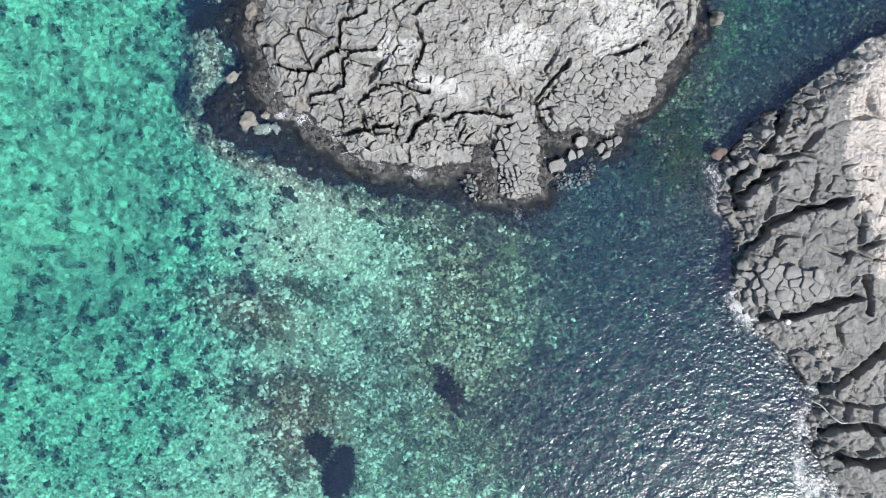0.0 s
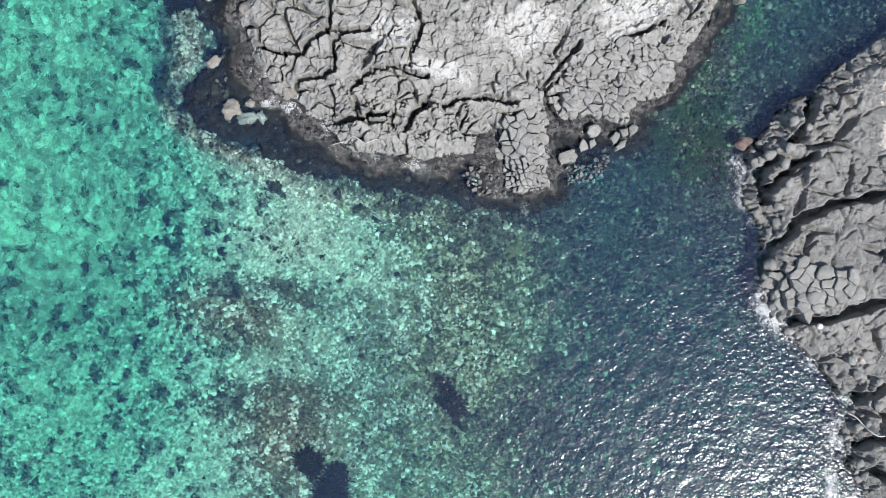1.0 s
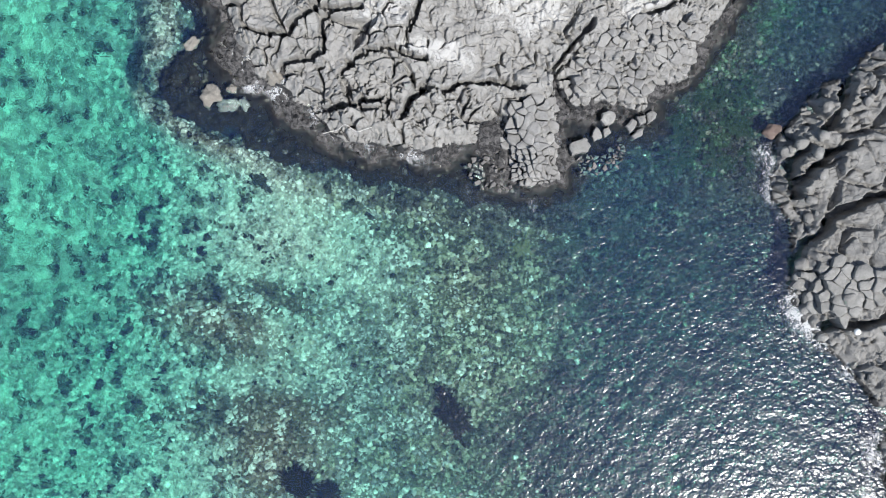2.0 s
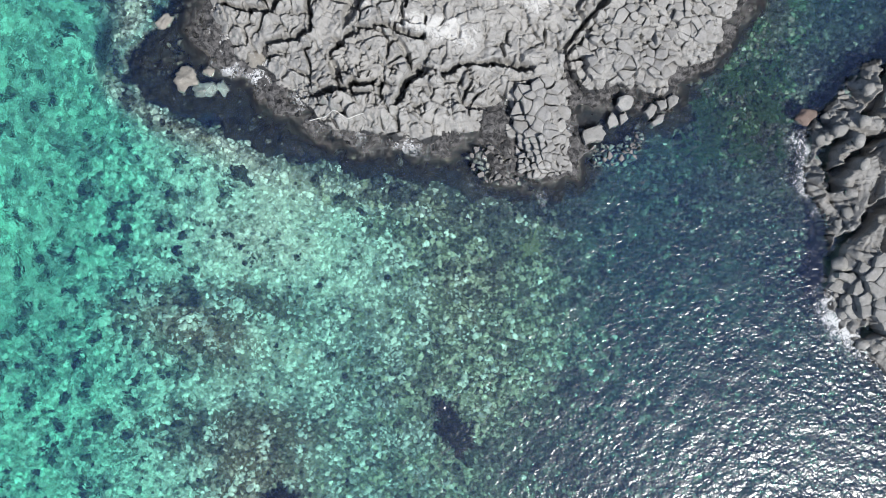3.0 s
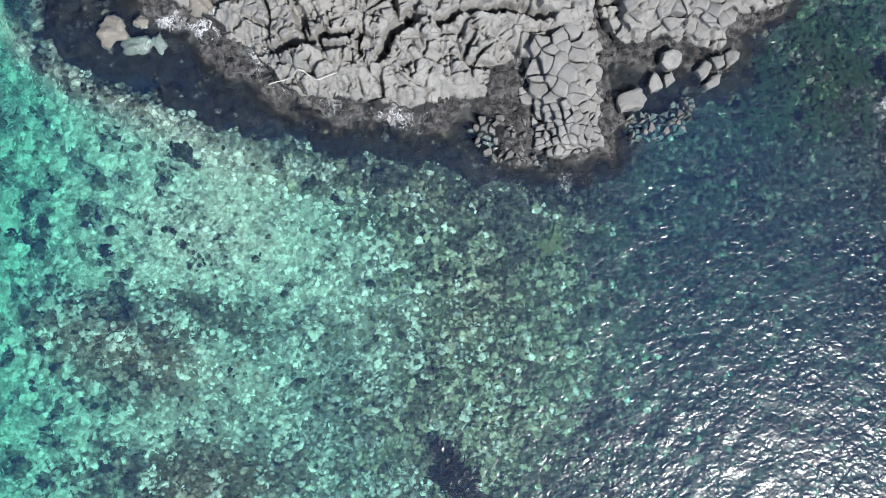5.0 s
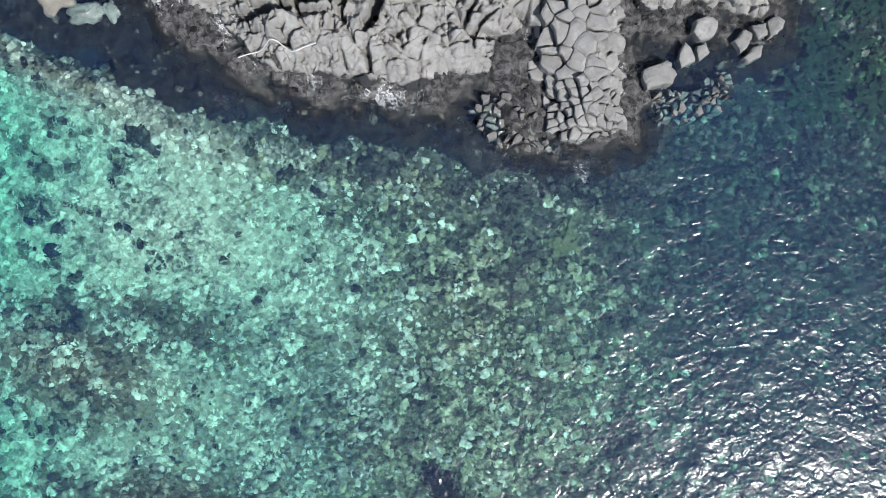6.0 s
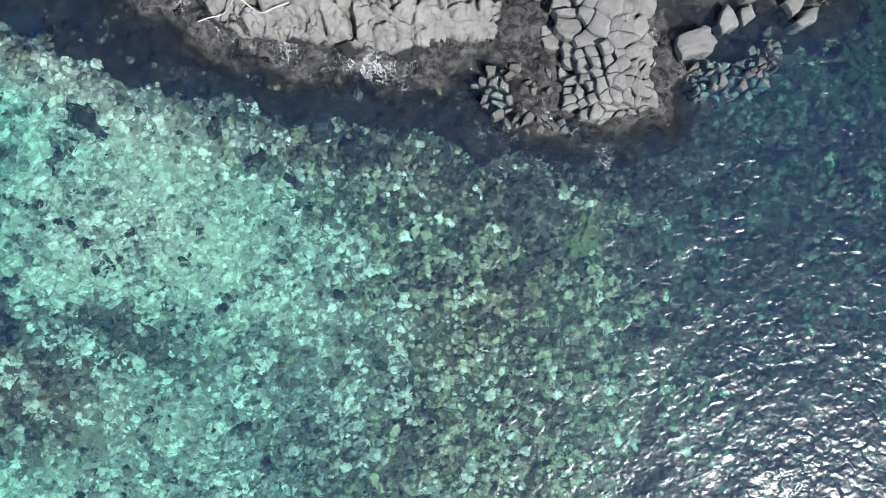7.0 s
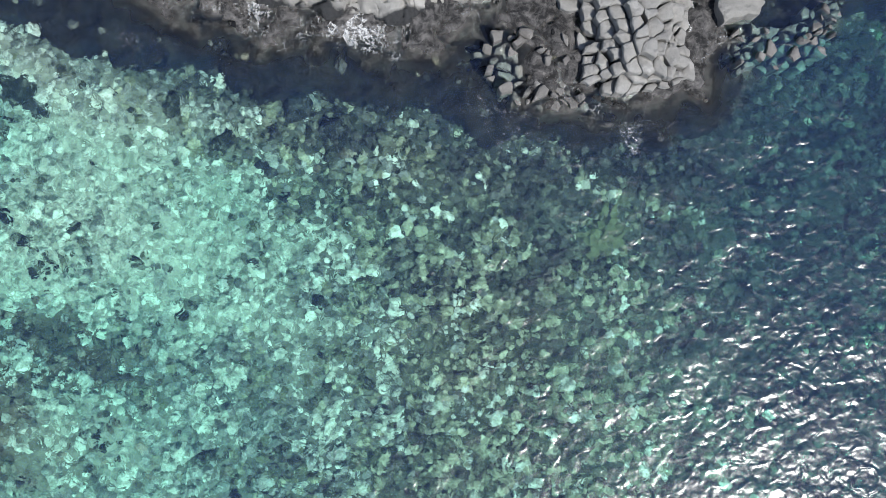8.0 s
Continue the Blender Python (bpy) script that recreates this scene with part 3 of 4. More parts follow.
# ---------------------------------------------------------------- things on the shore
def lump(bm, radius, squash, seed, detail=2, rough=0.25, at=(0, 0, 0)):
    """An uneven stone, sitting on z = 0 of its own place."""
    made = bmesh.ops.create_icosphere(bm, subdivisions=detail, radius=1.0)
    off = Vector((seed * 3.17, seed * 1.31, seed * 2.03))
    for v in made["verts"]:
        n = v.co.normalized()
        r = 1 + rough * noise.noise(n * 1.4 + off) + 0.45 * rough * noise.noise(n * 3.6 + off)
        v.co = Vector((n.x * r * radius[0], n.y * r * radius[1], n.z * r * radius[0] * squash)) + Vector(at)
    return made["verts"]


def boulder(u, v, size, z, material, label, seed, stretch=1.0, turn=0.0, squash=0.6):
    bm = bmesh.new()
    lump(bm, (size * stretch, size / stretch), squash, seed, 3, 0.6)
    for f in bm.faces:
        f.smooth = True
    me = bpy.data.meshes.new("boulder")
    bm.to_mesh(me)
    bm.free()
    ob = hang("boulder", me, material)
    x, y = plan(u, v)
    ob.matrix_world = pose(x, y, z, 0, 0, turn)
    return tagged(ob, label, "boulder")


PALE_ROCK = rock_material("pale_boulder", (0.17, 0.155, 0.135), (0.30, 0.278, 0.245), (0.42, 0.39, 0.345), piece=True)
EAST_STONE = rock_material("grey_boulder", (0.17, 0.168, 0.165), (0.33, 0.325, 0.317), (0.45, 0.44, 0.43), piece=True)
RED_ROCK = rock_material("reddish_boulder", (0.10, 0.065, 0.055), (0.19, 0.13, 0.11), (0.28, 0.22, 0.2), piece=True)
for k, (u, v, size, z, st, turn) in enumerate([
        (439, 214, 0.46, -0.05, 1.05, 30), (464, 228, 0.36, -0.30, 1.3, 0), (488, 226, 0.24, -0.30, 0.8, 20), (411, 137, 0.30, -0.05, 1.3, 50),
        (531, 187, 0.42, 0.1, 1.25, -20), (470, 205, 0.22, -0.05, 1.0, 0), (447, 20, 0.38, 0.1, 1.2, 70), (470, 55, 0.40, 0.45, 1.2, 0)]):
    boulder(u, v, size, z, EAST_STONE if z < -0.2 else PALE_ROCK, "drowned grey boulder on the black ledge" if z < -0.2 else "pale grey boulder on the black wet ledge", 10 + k, st, turn)
boulder(1271, 272, 0.36, -0.05, RED_ROCK, "reddish brown boulder at the water's edge", 31, 1.1, 20)
boulder(1268, 34, 0.34, -0.05, PALE_ROCK, "pale tall boulder standing in the channel", 33, 1.0, 20, 2.2)
for k, (u, v, size) in enumerate([
        (718, 369, 0.34), (644, 374, 0.28), (674, 393, 0.24), (505, 337, 0.42), (516, 350, 0.28), (755, 378, 0.28), (694, 354, 0.36),
        (610, 352, 0.24), (424, 424, 0.3), (405, 372, 0.36), (330, 440, 0.36), (310, 432, 0.3), (412, 445, 0.3), (138, 392, 0.32),
        (253, 604, 0.28), (707, 485, 0.2), (240, 655, 0.32), (270, 650, 0.28)]):
    x, y = plan(u, v)
    z = float(seabed_height(np.array([[x]]), np.array([[y]]))[0, 0])
    boulder(u, v, size * 0.78, z + 0.08, DUSKY if k % 2 else DARK, "dark weed-grown boulder on the seabed", 40 + k, 1.0 + 0.3 * math.sin(k * 2.1), 37 * k, 0.7)


def seaweed_clump(u, v, rx, ry, turn, count, seed, material, label, high=0.55):
    """A dark clump of kelp: a low mound and many limp blades."""
    rnd = random.Random(seed)
    x, y = plan(u, v)
    z = float(seabed_height(np.array([[x]]), np.array([[y]]))[0, 0])
    root = tagged(new("seaweed_clump"), label, "seaweed")
    root.matrix_world = pose(x, y, z, 0, 0, turn)
    if high:
        for k in range(7):
            bm = bmesh.new()
            f = rnd.uniform(0.09, 0.20)
            lump(bm, (rx * f, ry * f * rnd.uniform(0.8, 1.3)), 0.5 * high, seed + k, 3, 0.9, (rnd.gauss(0, 0.45) * rx, rnd.gauss(0, 0.45) * ry, 0.05))
            part("mound", bm, material, None).parent = root
    tufts = [(rnd.gauss(0, 0.45) * rx, rnd.gauss(0, 0.45) * ry, 0.2 + 0.3 * rnd.random()) for _ in range(9)]
    bm = bmesh.new()
    for k in range(count):
        tx, ty, wide = tufts[min(int(len(tufts) * rnd.random() ** 1.4), 8)]
        a, r = rnd.random() * 6.28, abs(rnd.gauss(0, 0.5)) * wide
        p = Vector((tx + math.cos(a) * rx * r, ty + math.sin(a) * ry * r, 0.08 + 0.6 * high * max(1 - r, 0) + 0.2 * rnd.random()))
        way = a + rnd.gauss(0, 1.0)
        width, prev = 0.04 + 0.06 * rnd.random(), None
        for j in range(rnd.choice((2, 3, 3, 4, 6))):
            side = Vector((-math.sin(way), math.cos(way), 0)) * width * (1 - 0.13 * j)
            pair = (bm.verts.new(p + side), bm.verts.new(p - side))
            if prev:
                bm.faces.new((prev[0], pair[0], pair[1], prev[1]))
            prev = pair
            way += rnd.gauss(0, 0.35)
            p = p + Vector((math.cos(way), math.sin(way), rnd.gauss(0.02, 0.25))) * 0.12
    blades = part("blades", bm, material, None)
    blades.parent = root
    tagged(blades, kind="stuff")


KELP = plain("kelp", (0.014, 0.013, 0.009), 0.8, 0.3, 9.0, 0.03)
GREEN_WEED = plain("green_weed", (0.024, 0.042, 0.026), 0.8, 0.25, 7.0, 0.03)
BROWN_KELP = "dark brown kelp clump growing on the seabed"
seaweed_clump(798, 693, 0.85, 0.4, -48, 300, 3, KELP, BROWN_KELP)
seaweed_clump(598, 848, 0.75, 1.25, 25, 1500, 4, KELP, BROWN_KELP)
seaweed_clump(562, 794, 0.55, 0.42, -40, 500, 5, KELP, BROWN_KELP)
seaweed_clump(355, 28, 0.9, 0.6, 0, 800, 6, KELP, BROWN_KELP)
for k, (u, v, rx, ry) in enumerate([(1195, 225, 1.3, 1.3), (1160, 300, 1.5, 1.2), (1210, 320, 1.3, 1.2), (1145, 262, 1.0, 1.0), (1220, 265, 0.9, 1.2)]):
    seaweed_clump(u, v, rx, ry, 30 * k, 130, 11 + k, GREEN_WEED, "patch of green seaweed on the channel floor", 0.0)

YELLOW_WEED = plain("yellow_weed", (0.125, 0.13, 0.078), 0.8, 0.25, 7.0, 0.03)
seaweed_clump(903, 447, 0.40, 0.30, 25, 34, 21, YELLOW_WEED, "small patch of yellow-green seaweed on the seabed", 0.0)


def rope(points, thick, seed, label="bleached white rope lying over cracked rock"):
    rnd = random.Random(seed)
    cu = bpy.data.curves.new("rope", "CURVE")
    cu.dimensions, cu.bevel_depth, cu.bevel_resolution, cu.resolution_u = "3D", thick, 2, 6
    sp = cu.splines.new("BEZIER")
    sp.bezier_points.add(len(points) - 1)
    for b, (x, y, z) in zip(sp.bezier_points, points):
        b.co = (x, y, z + rnd.uniform(-0.01, 0.02))
        b.handle_left_type = b.handle_right_type = "AUTO"
    ob = new("rope", cu)
    me = bpy.data.meshes.new_from_object(ob)
    bpy.data.objects.remove(ob)
    return tagged(hang("rope", me, ROPE), label, "rope")


ROPE = plain("bleached_rope", (0.62, 0.60, 0.57), 0.8, 0.1, 60)
def laid(points, ground, lift):
    """Heights for a rope pulled over uneven ground: it bears on the highest stone nearby."""
    res = []
    for u, v in points:
        x, y = plan(u, v)
        gx, gy = np.meshgrid(x + np.linspace(-0.14, 0.14, 8), y + np.linspace(-0.14, 0.14, 8))
        res.append((x, y, max(float(ground(gx, gy).max()), 0.08) + lift))
    return res


rope(laid([(606, 273), (615, 271), (625, 269), (635, 266), (643, 264), (652, 269), (660, 274), (670, 271), (681, 268)], north_height, 0.02), 0.016, 2)
rope(laid([(1437, 710), (1446, 715), (1455, 727), (1462, 735), (1472, 741), (1480, 740)], east_height, 0.03), 0.035, 5,
     "frayed pale mooring rope hanging down dark rock")


def float_buoy(u, v, z, size):
    x, y = plan(u, v)
    root = tagged(new("fishing_float"), "small white plastic fishing float stranded on dark rock", "float")
    root.matrix_world = pose(x, y, z, 25, 10, 40)
    bm = bmesh.new()
    bmesh.ops.create_uvsphere(bm, u_segments=20, v_segments=12, radius=size)
    for f in bm.faces:
        f.smooth = True
    part("shell", bm, BUOY, None).parent = root
    bm = bmesh.new()
    bmesh.ops.create_cone(bm, cap_ends=True, segments=14, radius1=size * 0.28, radius2=size * 0.22, depth=size * 0.35)
    bmesh.ops.translate(bm, verts=bm.verts, vec=(0, 0, size * 1.08))
    part("eye", bm, BUOY, None).parent = root


BUOY = plain("white_plastic", (0.84, 0.84, 0.82), 0.4, 0.05, 12)
bx, by = plan(1380, 567)
float_buoy(1380, 567, float(east_height(np.array([[bx]]), np.array([[by]]))[0, 0]) + 0.12, 0.15)
bx, by = plan(1564, 757)
float_buoy(1564, 757, float(east_height(np.array([[bx]]), np.array([[by]]))[0, 0]) + 0.09, 0.12)


# ---------------------------------------------------------------- foam along the shores
def foam_material():
    """Lacy foam: white bubbles with clear water between the threads."""
    m = Nodes("lacy_foam")
    t = m.tree
    def web(scale, distort, sharp):
        return m.calc("MAXIMUM", -0.4, m.calc("SUBTRACT", 1.0, m.calc("MULTIPLY", m.calc("ABSOLUTE", m.calc("SUBTRACT", m.noise(scale, 5, 0.6, distort=distort), 0.5)), sharp)))
    fleck = m.noise(24, 5, 0.7)
    level = m.calc("ADD", m.calc("MULTIPLY", web(2.6, 1.4, 16.0), 0.5), m.calc("MULTIPLY", web(7.0, 0.9, 9.0), 0.45))
    level = m.calc("ADD", level, m.calc("MULTIPLY_ADD", fleck, 2.4, -1.2))
    level = m.calc("ADD", level, m.calc("MULTIPLY_ADD", m.attr("amount"), 1.1, -1.45))
    white = m.add("ShaderNodeBsdfDiffuse", Color=(0.84, 0.85, 0.87, 1))
    clear = m.add("ShaderNodeBsdfTransparent")
    mix = m.add("ShaderNodeMixShader", Fac=m.ramp(level, (0.0, 0.0), (1.6, 0.55)))
    t.links.new(clear.outputs[0], mix.inputs[1])
    t.links.new(white.outputs[0], mix.inputs[2])
    t.links.new(mix.outputs[0], m.out.inputs["Surface"])
    return m.mat


LACE = foam_material()


def foam(outline, box, reach, strength, seed, label):
    """A low film of foam riding on the water along a shore, thick near the rock and in drifts."""
    u0, v0, u1, v1 = box
    xs = np.arange(plan(u0, 0)[0], plan(u1, 0)[0], 0.12)
    ys = np.arange(plan(0, v1)[1], plan(0, v0)[1], 0.12)

    def amount(x, y):
        d = area_distance(x, y, outline)
        drift = fbm(x * 0.7, y * 0.7, 4, seed, 0.6)
        near = strength * step(-reach, -0.05, d + 0.5 * reach * drift) * (0.55 + 0.9 * drift)
        near = near * (1 - 0.75 * np.clip(blobs(x, y, [(985, 250, 30, 36, 0, 1.3), (882, 338, 26, 30, 0, 0.8), (962, 262, 14, 30, 0, 0.8)]), 0, 1))
        return near + blobs(x + 0.3 * drift, y + 0.3 * drift, [
            (528, 212, 30, 8, -15, 0.5), (634, 291, 22, 7, -8, 0.5), (590, 246, 9, 14, 0, 0.6), (440, 110, 8, 45, 0, 0.6), (470, 190, 22, 9, 0, 0.5),
            (1412, 838, 14, 44, 12, 1.6), (1400, 700, 34, 18, -40, 0.5), (1440, 870, 16, 16, 0, 1.0)])

    def top(x, y):
        return water_height(x, y) + 0.05 + 0.05 * amount(x, y)

    me = sheet("foam", xs, ys, top, lambda x, y: (area_distance(x, y, outline) > -reach * 1.5) & (area_distance(x, y, outline) < 0.5), (("amount", amount),))
    return tagged(hang("foam", me, LACE), label, "foam", kind="stuff")


foam(NORTH_DRY, (400, 0, 1110, 400), 1.3, 1.5, 3, "white lacy foam washing round the wet ledge")
foam(EAST_DRY, (1225, 285, 1540, 960), 1.5, 2.0, 4, "thick white foam edging the dark shore")
foam(NORTH_LEDGE, (320, 60, 1000, 420), 1.0, 0.7, 5, "thin flecks of foam off the ledge")


# ---------------------------------------------------------------- cracked blocks of the north rock, each a piece of its own
def clip_cell(poly, p, q, share, joint):
    """Keeps the part of a polygon on p's side of the joint with q, short of it by half the joint's width."""
    n = q - p
    mid = p.lerp(q, share) - n.normalized() * joint
    res = []
    for a, b in zip(poly, poly[1:] + poly[:1]):
        da, db = (a - mid).dot(n), (b - mid).dot(n)
        if da <= 0:
            res.append(a)
        if (da < 0) != (db < 0) and abs(da - db) > 1e-9:
            res.append(a + (b - a) * (da / (da - db)))
    return res


def joint_width(p, q, open_gap):
    """Half the width of the crack between two blocks: mostly hairlines, here and there a gaping one."""
    r = (math.sin((p.x + q.x) * 12.9898 + (p.y + q.y) * 78.233) * 43758.5453) % 1.0
    return open_gap + 0.002 + 0.006 * r + (0.035 * (r - 0.7) / 0.3 if r > 0.7 else 0.0)


def ripple(p):
    """Bends the cracks: neighbours share the same bend."""
    n = noise.noise_vector(Vector((p.x * 1.9, p.y * 1.9, 3.0)))
    f = noise.noise_vector(Vector((p.x * 6.0, p.y * 6.0, 8.0)))
    return p + Vector((n.x, n.y)) * 0.15 + Vector((f.x, f.y)) * 0.05


def crack_blocks(area, spacing, seed, lift, rock, material, base, outline, jolt=0.07, lean=0.17, open_gap=0.0):
    rng = np.random.default_rng(seed)
    lo, hi = area.min(0) - 0.6, area.max(0) + 0.6
    seeds, might = [], {}
    for _ in range(9000):
        p = lo + (hi - lo) * rng.random(2)
        r = spacing(p[0], p[1]) * rng.uniform(0.4, 2.1)
        if all((0.72 * (p[0] - s.x)) ** 2 + (p[1] - s.y) ** 2 > r * r for s in seeds):
            seeds.append(Vector((p[0], p[1])).freeze())
            might[seeds[-1]] = rng.uniform(0.65, 1.5)
    X, Y = np.array([[s.x for s in seeds]]), np.array([[s.y for s in seeds]])
    dist = area_distance(X, Y, area)[0]
    for s, d in zip(seeds, dist):
        if d < 0.06:
            continue
        cell = [s + Vector(c) for c in ((-1.5, -1.5), (1.5, -1.5), (1.5, 1.5), (-1.5, 1.5))]
        for o in seeds:
            if o is not s and (o - s).length < 3.0:
                cell = clip_cell(cell, s, o, might[s] / (might[s] + might[o]), joint_width(s, o, open_gap))
        if len(cell) < 3:
            continue
        mid = sum(cell, Vector((0, 0))) / len(cell)
        ring = []
        for a, b in zip(cell, cell[1:] + cell[:1]):
            ring += [ripple(a), ripple(a.lerp(b, 0.33)), ripple(a.lerp(b, 0.67))]
        dd = float(area_distance(np.array([[mid.x]]), np.array([[mid.y]]), outline)[0, 0])
        rock_block(ring, mid, float(base(np.array(dd))) + lift + rng.normal(0, jolt), lean, rng, rock, material)


def rock_block(ring, mid, top, lean, rng, rock, material):
    """One block: sheer worn sides, an uneven top that follows its neighbours, and a broken rim."""
    tx, ty = rng.normal(0, lean, 2)
    bend, off = rng.normal(0, 0.10), Vector((*(rng.random(2) * 40), 0))
    verts, n = [], len(ring)
    for inset, drop, share in ((-0.03, 0.0, 1.0), (0.0, 0.03, 1.0), (0.014, 0.004, 1.0), (0.03, 0.0, 0.55)):
        for c in ring:
            q = mid + (c + (mid - c) * min(inset / max((c - mid).length, 0.05), 0.5) - mid) * share
            e = q - mid
            z = top - drop + tx * e.x + ty * e.y + bend * e.x * e.y + 0.06 * noise.noise(Vector((e.x, e.y, 0)) * 3.5 + off) + 0.12 * noise.noise(Vector((q.x, q.y, 0)) * 0.9)
            verts.append((e.x, e.y, (-1.0 if drop == 0.0 and share == 1.0 else z) - top))
    verts.append((0, 0, 0.06 * noise.noise(off) + 0.12 * noise.noise(Vector((mid.x, mid.y, 0)) * 0.9)))
    faces = [(r * n + k, r * n + (k + 1) % n, (r + 1) * n + (k + 1) % n, (r + 1) * n + k) for r in range(3) for k in range(n)]
    faces += [(3 * n + k, 3 * n + (k + 1) % n, 4 * n) for k in range(n)]
    me = bpy.data.meshes.new("rock_block")
    me.from_pydata(verts, [], faces)
    me.polygons.foreach_set("use_smooth", [len(f) == 3 or f[0] >= n for f in faces])
    ob = hang("rock_block", me, material, rock)
    ob.matrix_basis = pose(mid.x, mid.y, top, 0, 0, rng.normal(0, 1.0))


def loose_blocks(corners, top, lean, seed, rock, material):
    """Broken blocks standing free in the shallow gully, each given by its corners on the plan."""
    rng = np.random.default_rng(seed)
    for loop, rise in corners:
        pts = [Vector(plan(u, v)) for u, v in loop]
        mid = sum(pts, Vector((0, 0))) / len(pts)
        pts = [mid + (p - mid) * 0.9 for p in pts]
        ring = []
        for a, b in zip(pts, pts[1:] + pts[:1]):
            for q in (0.0, 0.25, 0.5, 0.75):
                p = a.lerp(b, q)
                f = noise.noise_vector(Vector((p.x * 5.0, p.y * 5.0, 8.0)))
                ring.append(p + Vector((f.x, f.y)) * 0.10)
        if (pts[1] - pts[0]).cross(pts[2] - pts[1]) < 0:
            ring.reverse()
        rock_block(ring, mid, top + rise, lean, rng, rock, material)


def block_spacing(x, y):
    u, v = x / PX + 784, 441 - y / PX
    return 0.30 if v > 303 else 0.62


def shore_stones(count, seed):
    """Loose lava stones heaped along the foot of the east shore."""
    rng = np.random.default_rng(seed)
    meshes = []
    for k in range(8):
        bm = bmesh.new()
        lump(bm, (1.0, 0.75 + 0.05 * (k % 4)), 0.75, 90 + k, 2, 0.6)
        for f in bm.faces:
            f.smooth = True
        me = bpy.data.meshes.new("stone")
        bm.to_mesh(me)
        bm.free()
        me.materials.append(STONE_ROCK)
        meshes.append(me)
    x = rng.uniform(plan(1262, 0)[0], plan(1480, 0)[0], 6000)
    y = rng.uniform(plan(0, 880)[1], plan(0, 200)[1], 6000)
    d = area_distance(x[None], y[None], EAST_DRY)[0]
    ok = (d > 0.15) & (d < 0.4 + 2.2 * rng.random(6000) ** 2)
    x, y = x[ok][:count], y[ok][:count]
    z = east_height(x[None], y[None])[0]
    for k in range(len(x)):
        size = 0.14 + 0.26 * rng.random() ** 2
        ob = hang("stone", meshes[k % 8], None, east)
        ob.matrix_basis = pose(x[k], y[k], z[k] + 0.12 * size, 20 * rng.normal(), 20 * rng.normal(), 360 * rng.random()) @ Matrix.Scale(size, 4)


STONE_ROCK = rock_material("loose_lava_stone", (0.185, 0.180, 0.172), (0.335, 0.327, 0.315), (0.42, 0.41, 0.395), piece=True)
LOW_ROCK = rock_material("wet_low_lava", (0.10, 0.095, 0.092), (0.24, 0.23, 0.225), (0.42, 0.41, 0.40), piece=True)
shore_stones(90, 21)
crack_blocks(BLOCKS_AREA, block_spacing, 6, 0.0, north, BLOCK_ROCK, north_base, NORTH_DRY, 0.04, 0.05)
crack_blocks(PAVING_AREA, lambda x, y: 0.7, 10, 0.10, east, STONE_ROCK, east_base, EAST_DRY, 0.025, 0.03, -0.002)
crack_blocks(BROKEN_AREA, lambda x, y: 0.42, 18, -0.05, north, BLOCK_ROCK, north_base, NORTH_DRY, 0.12, 0.16)
loose_blocks([
    ([(968, 292), (979, 284), (996, 280), (1004, 294), (995, 303), (971, 309)], 0.1),
    ([(1018, 244), (1030, 241), (1038, 247), (1037, 262), (1022, 264), (1016, 256)], 0.12), ([(1002, 277), (1012, 264), (1019, 272), (1018, 282), (1008, 287)], -0.1),
    ([(1020, 267), (1031, 263), (1034, 272), (1022, 283)], -0.08), ([(1053, 263), (1064, 251), (1070, 258), (1069, 268), (1059, 277)], 0.0),
    ([(1069, 249), (1083, 246), (1082, 259), (1073, 265)], 0.06), ([(1085, 247), (1093, 241), (1099, 246), (1095, 258), (1084, 263)], 0.0),
    ([(1062, 279), (1072, 268), (1084, 265), (1078, 278), (1068, 284)], -0.12)], 0.34, 0.10, 8, north, STONE_ROCK)
crack_blocks(RIM_AREA, lambda x, y: 0.25, 15, -0.12, north, LOW_ROCK, lambda d: 0.06 + 0 * d, NORTH_DRY, 0.17, 0.35, 0.02)
crack_blocks(LOW_AREA, lambda x, y: 0.25, 14, -0.06, north, LOW_ROCK, lambda d: 0.12 + 0 * d, NORTH_DRY, 0.17, 0.35, 0.015)

# ---------------------------------------------------------------- stones of the seabed: the nearest as pieces, the rest joined
CLASSES = (("pale", PALE), ("grey", GREY), ("olive", OLIVE), ("brown", BROWN), ("dusky", DUSKY), ("dark", DARK), ("green", GREEN))


def stone_shapes(count, detail):
    shapes = []
    for k in range(count):
        bm = bmesh.new()
        lump(bm, (1.0, 0.6 + 0.08 * (k % 5)), 0.55 + 0.06 * (k % 4), 60 + k, detail, 0.5)
        bm.verts.ensure_lookup_table()
        turn = pose(0, 0, 0, 31 * math.sin(k * 2.3), 28 * math.cos(k * 1.7), 0)
        shapes.append((np.array([(turn @ v.co)[:] for v in bm.verts]), np.array([[v.index for v in f.verts] for f in bm.faces])))
        bm.free()
    return shapes


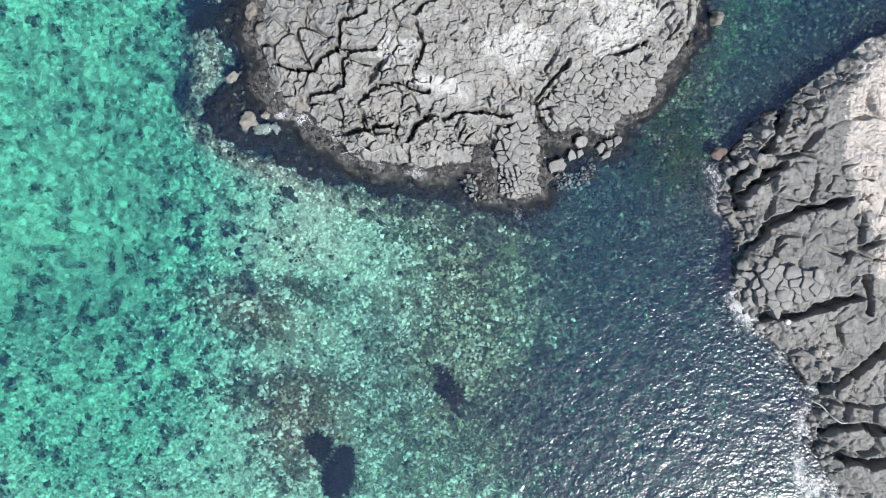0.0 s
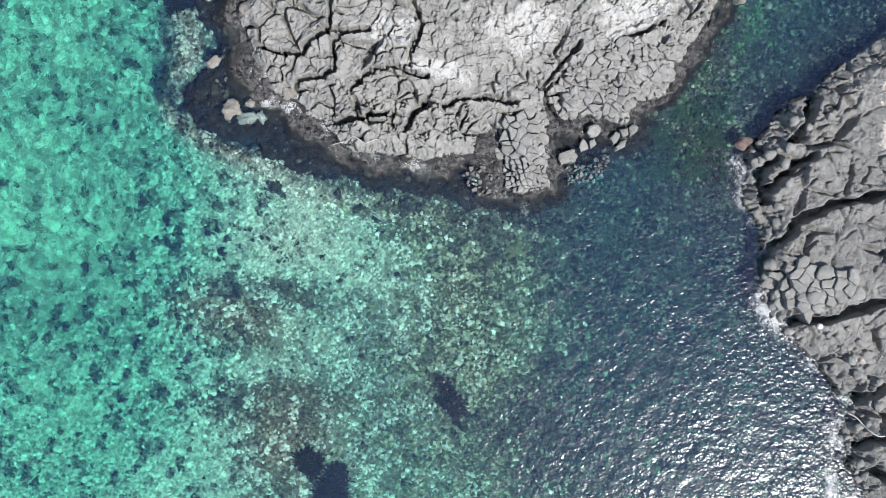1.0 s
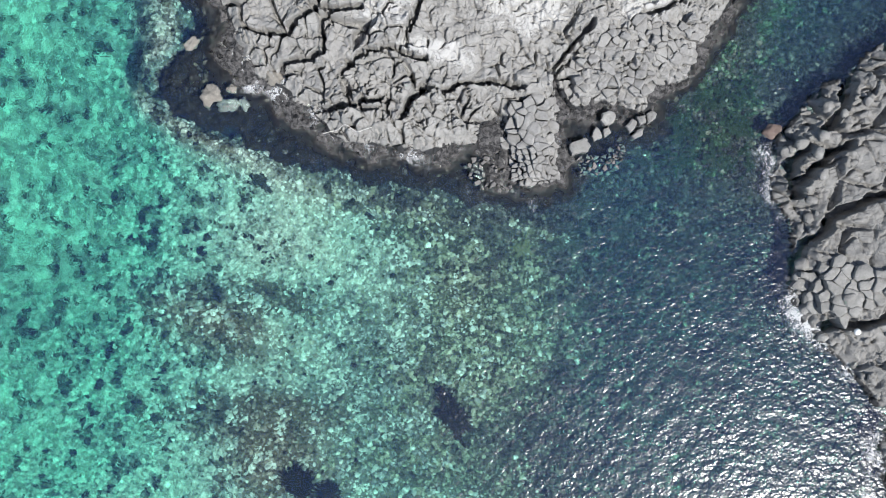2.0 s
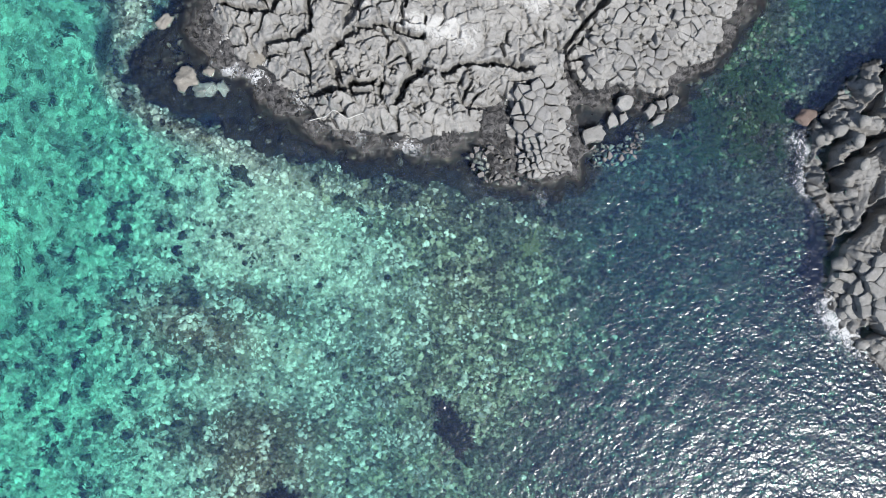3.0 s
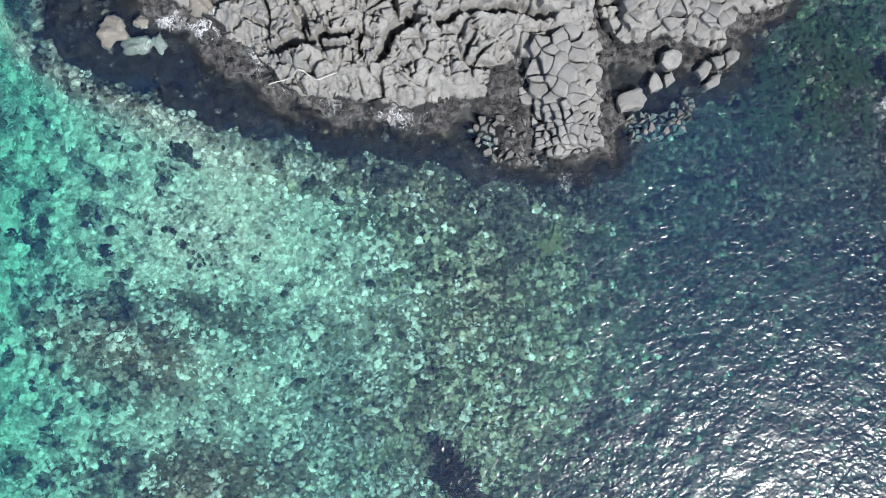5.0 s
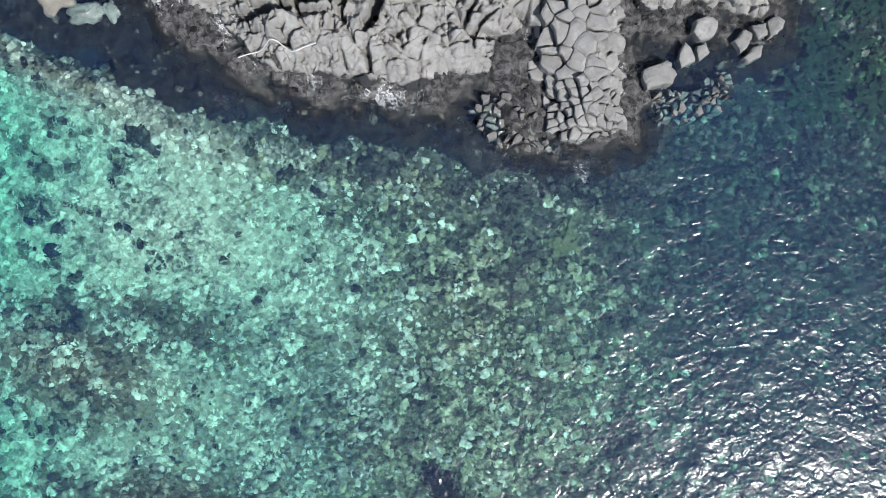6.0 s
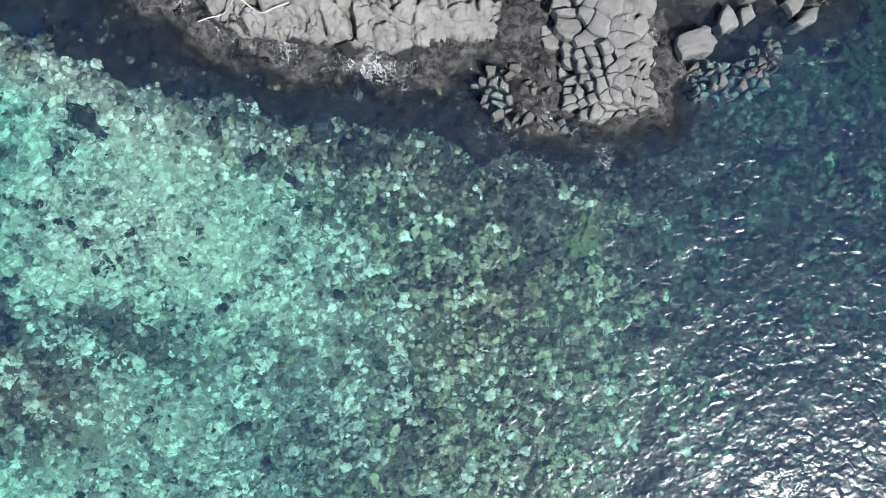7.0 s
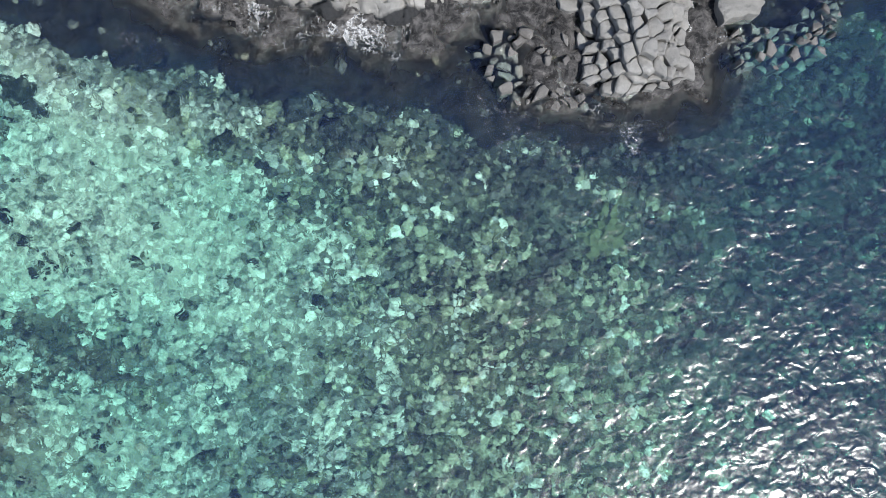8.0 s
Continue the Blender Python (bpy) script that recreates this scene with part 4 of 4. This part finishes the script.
def strew_stones():
    rng = np.random.default_rng(12)
    gap = 0.15
    gx, gy = np.meshgrid(np.arange(-26.5, 26.5, gap), np.arange(-15.5, 15.5, gap))
    x = (gx + rng.uniform(-0.45, 0.45, gx.shape) * gap).ravel()
    y = (gy + rng.uniform(-0.45, 0.45, gx.shape) * gap).ravel()
    X, Y = x[None], y[None]
    free = (area_distance(X, Y, NORTH_DRY)[0] < -0.3) & (area_distance(X, Y, EAST_DRY)[0] < -0.2) & ((area_distance(X, Y, NORTH_LEDGE)[0] < 0.25) | (rng.random(len(x)) < 0.15))
    x, y = x[free], y[free]
    wet = area_distance(x[None], y[None], NORTH_LEDGE)[0] > 0.25
    w = cover(x[None], y[None])[0]
    w = w ** 1.15
    w[:, 1] += 0.28 * w[:, 0]
    speck = step(-0.02, 0.3, fbm(x * 1.5, y * 1.5, 4, 57, 0.6)) * (1 - w[:, 5])
    w[:, 4] += 0.02 + (0.22 + 0.3 * step(-6, -14, x)) * speck
    w[:, 5] += (0.06 + 0.32 * step(-6, -14, x)) * speck
    w[wet] = (0.0, 0.0, 0.0, 0.0, 0.10, 0.90, 0.0)
    w /= w.sum(1, keepdims=True)
    drift = fbm(x * 2.1, y * 2.1, 3, 59, 0.6)
    rank = np.empty(len(x))
    rank[np.argsort(drift)] = np.linspace(0, 1, len(x))
    draw = 1 - np.abs(1 - np.abs(rank + rng.normal(0, 0.15, len(x))))
    order = [0, 1, 3, 2, 6, 4, 5]
    kind = np.array(order)[(draw[:, None] > np.cumsum(w[:, order], 1)).sum(1).clip(0, 6)]
    z = np.maximum(np.where(wet, ledge_height(x[None], y[None])[0] - 0.06, -9.0), seabed_height(x[None], y[None])[0])
    size = 0.060 + 0.11 * rng.random(len(x)) ** 3.5 + 0.03 * vnoise(x * 0.4, y * 0.4, 77) + 0.05 * step(-5, -15, x) * rng.random(len(x))
    turn = rng.random(len(x)) * 6.28
    shapes, fine_shapes = stone_shapes(16, 1), stone_shapes(16, 2)
    near = (np.abs(x + 0.2) < 1.95) & (np.abs(y + 0.6) < 1.0)
    which = rng.integers(0, len(shapes), len(x))
    for c, (name, material) in enumerate(CLASSES):
        cos, faces, base = [], [], 0
        for k in np.nonzero((kind == c) & ~near)[0]:
            v, f = shapes[which[k]]
            cs, sn = math.cos(turn[k]), math.sin(turn[k])
            p = np.stack([(v[:, 0] * cs - v[:, 1] * sn) * size[k] + x[k], (v[:, 0] * sn + v[:, 1] * cs) * size[k] + y[k], v[:, 2] * size[k] + z[k] + 0.28 * size[k]], 1)
            cos.append(p)
            faces.append(f + base)
            base += len(v)
        if cos:
            me = raw_mesh(name + "_stones", np.concatenate(cos), np.concatenate(faces), smooth=False)
            tagged(hang(name + "_stones", me, material, seabed, name + " stones strewn over the seabed"), kind="stuff")
        meshes = {}
        for k in np.nonzero((kind == c) & near)[0]:
            j = int(which[k])
            if j not in meshes:
                meshes[j] = raw_mesh("stone", fine_shapes[j][0], fine_shapes[j][1], smooth=False)
                meshes[j].materials.append(material)
            ob = hang("stone", meshes[j], None, seabed)
            ob.matrix_basis = pose(x[k], y[k], z[k] + 0.28 * size[k], 0, 0, math.degrees(turn[k])) @ Matrix.Scale(size[k], 4)


strew_stones()
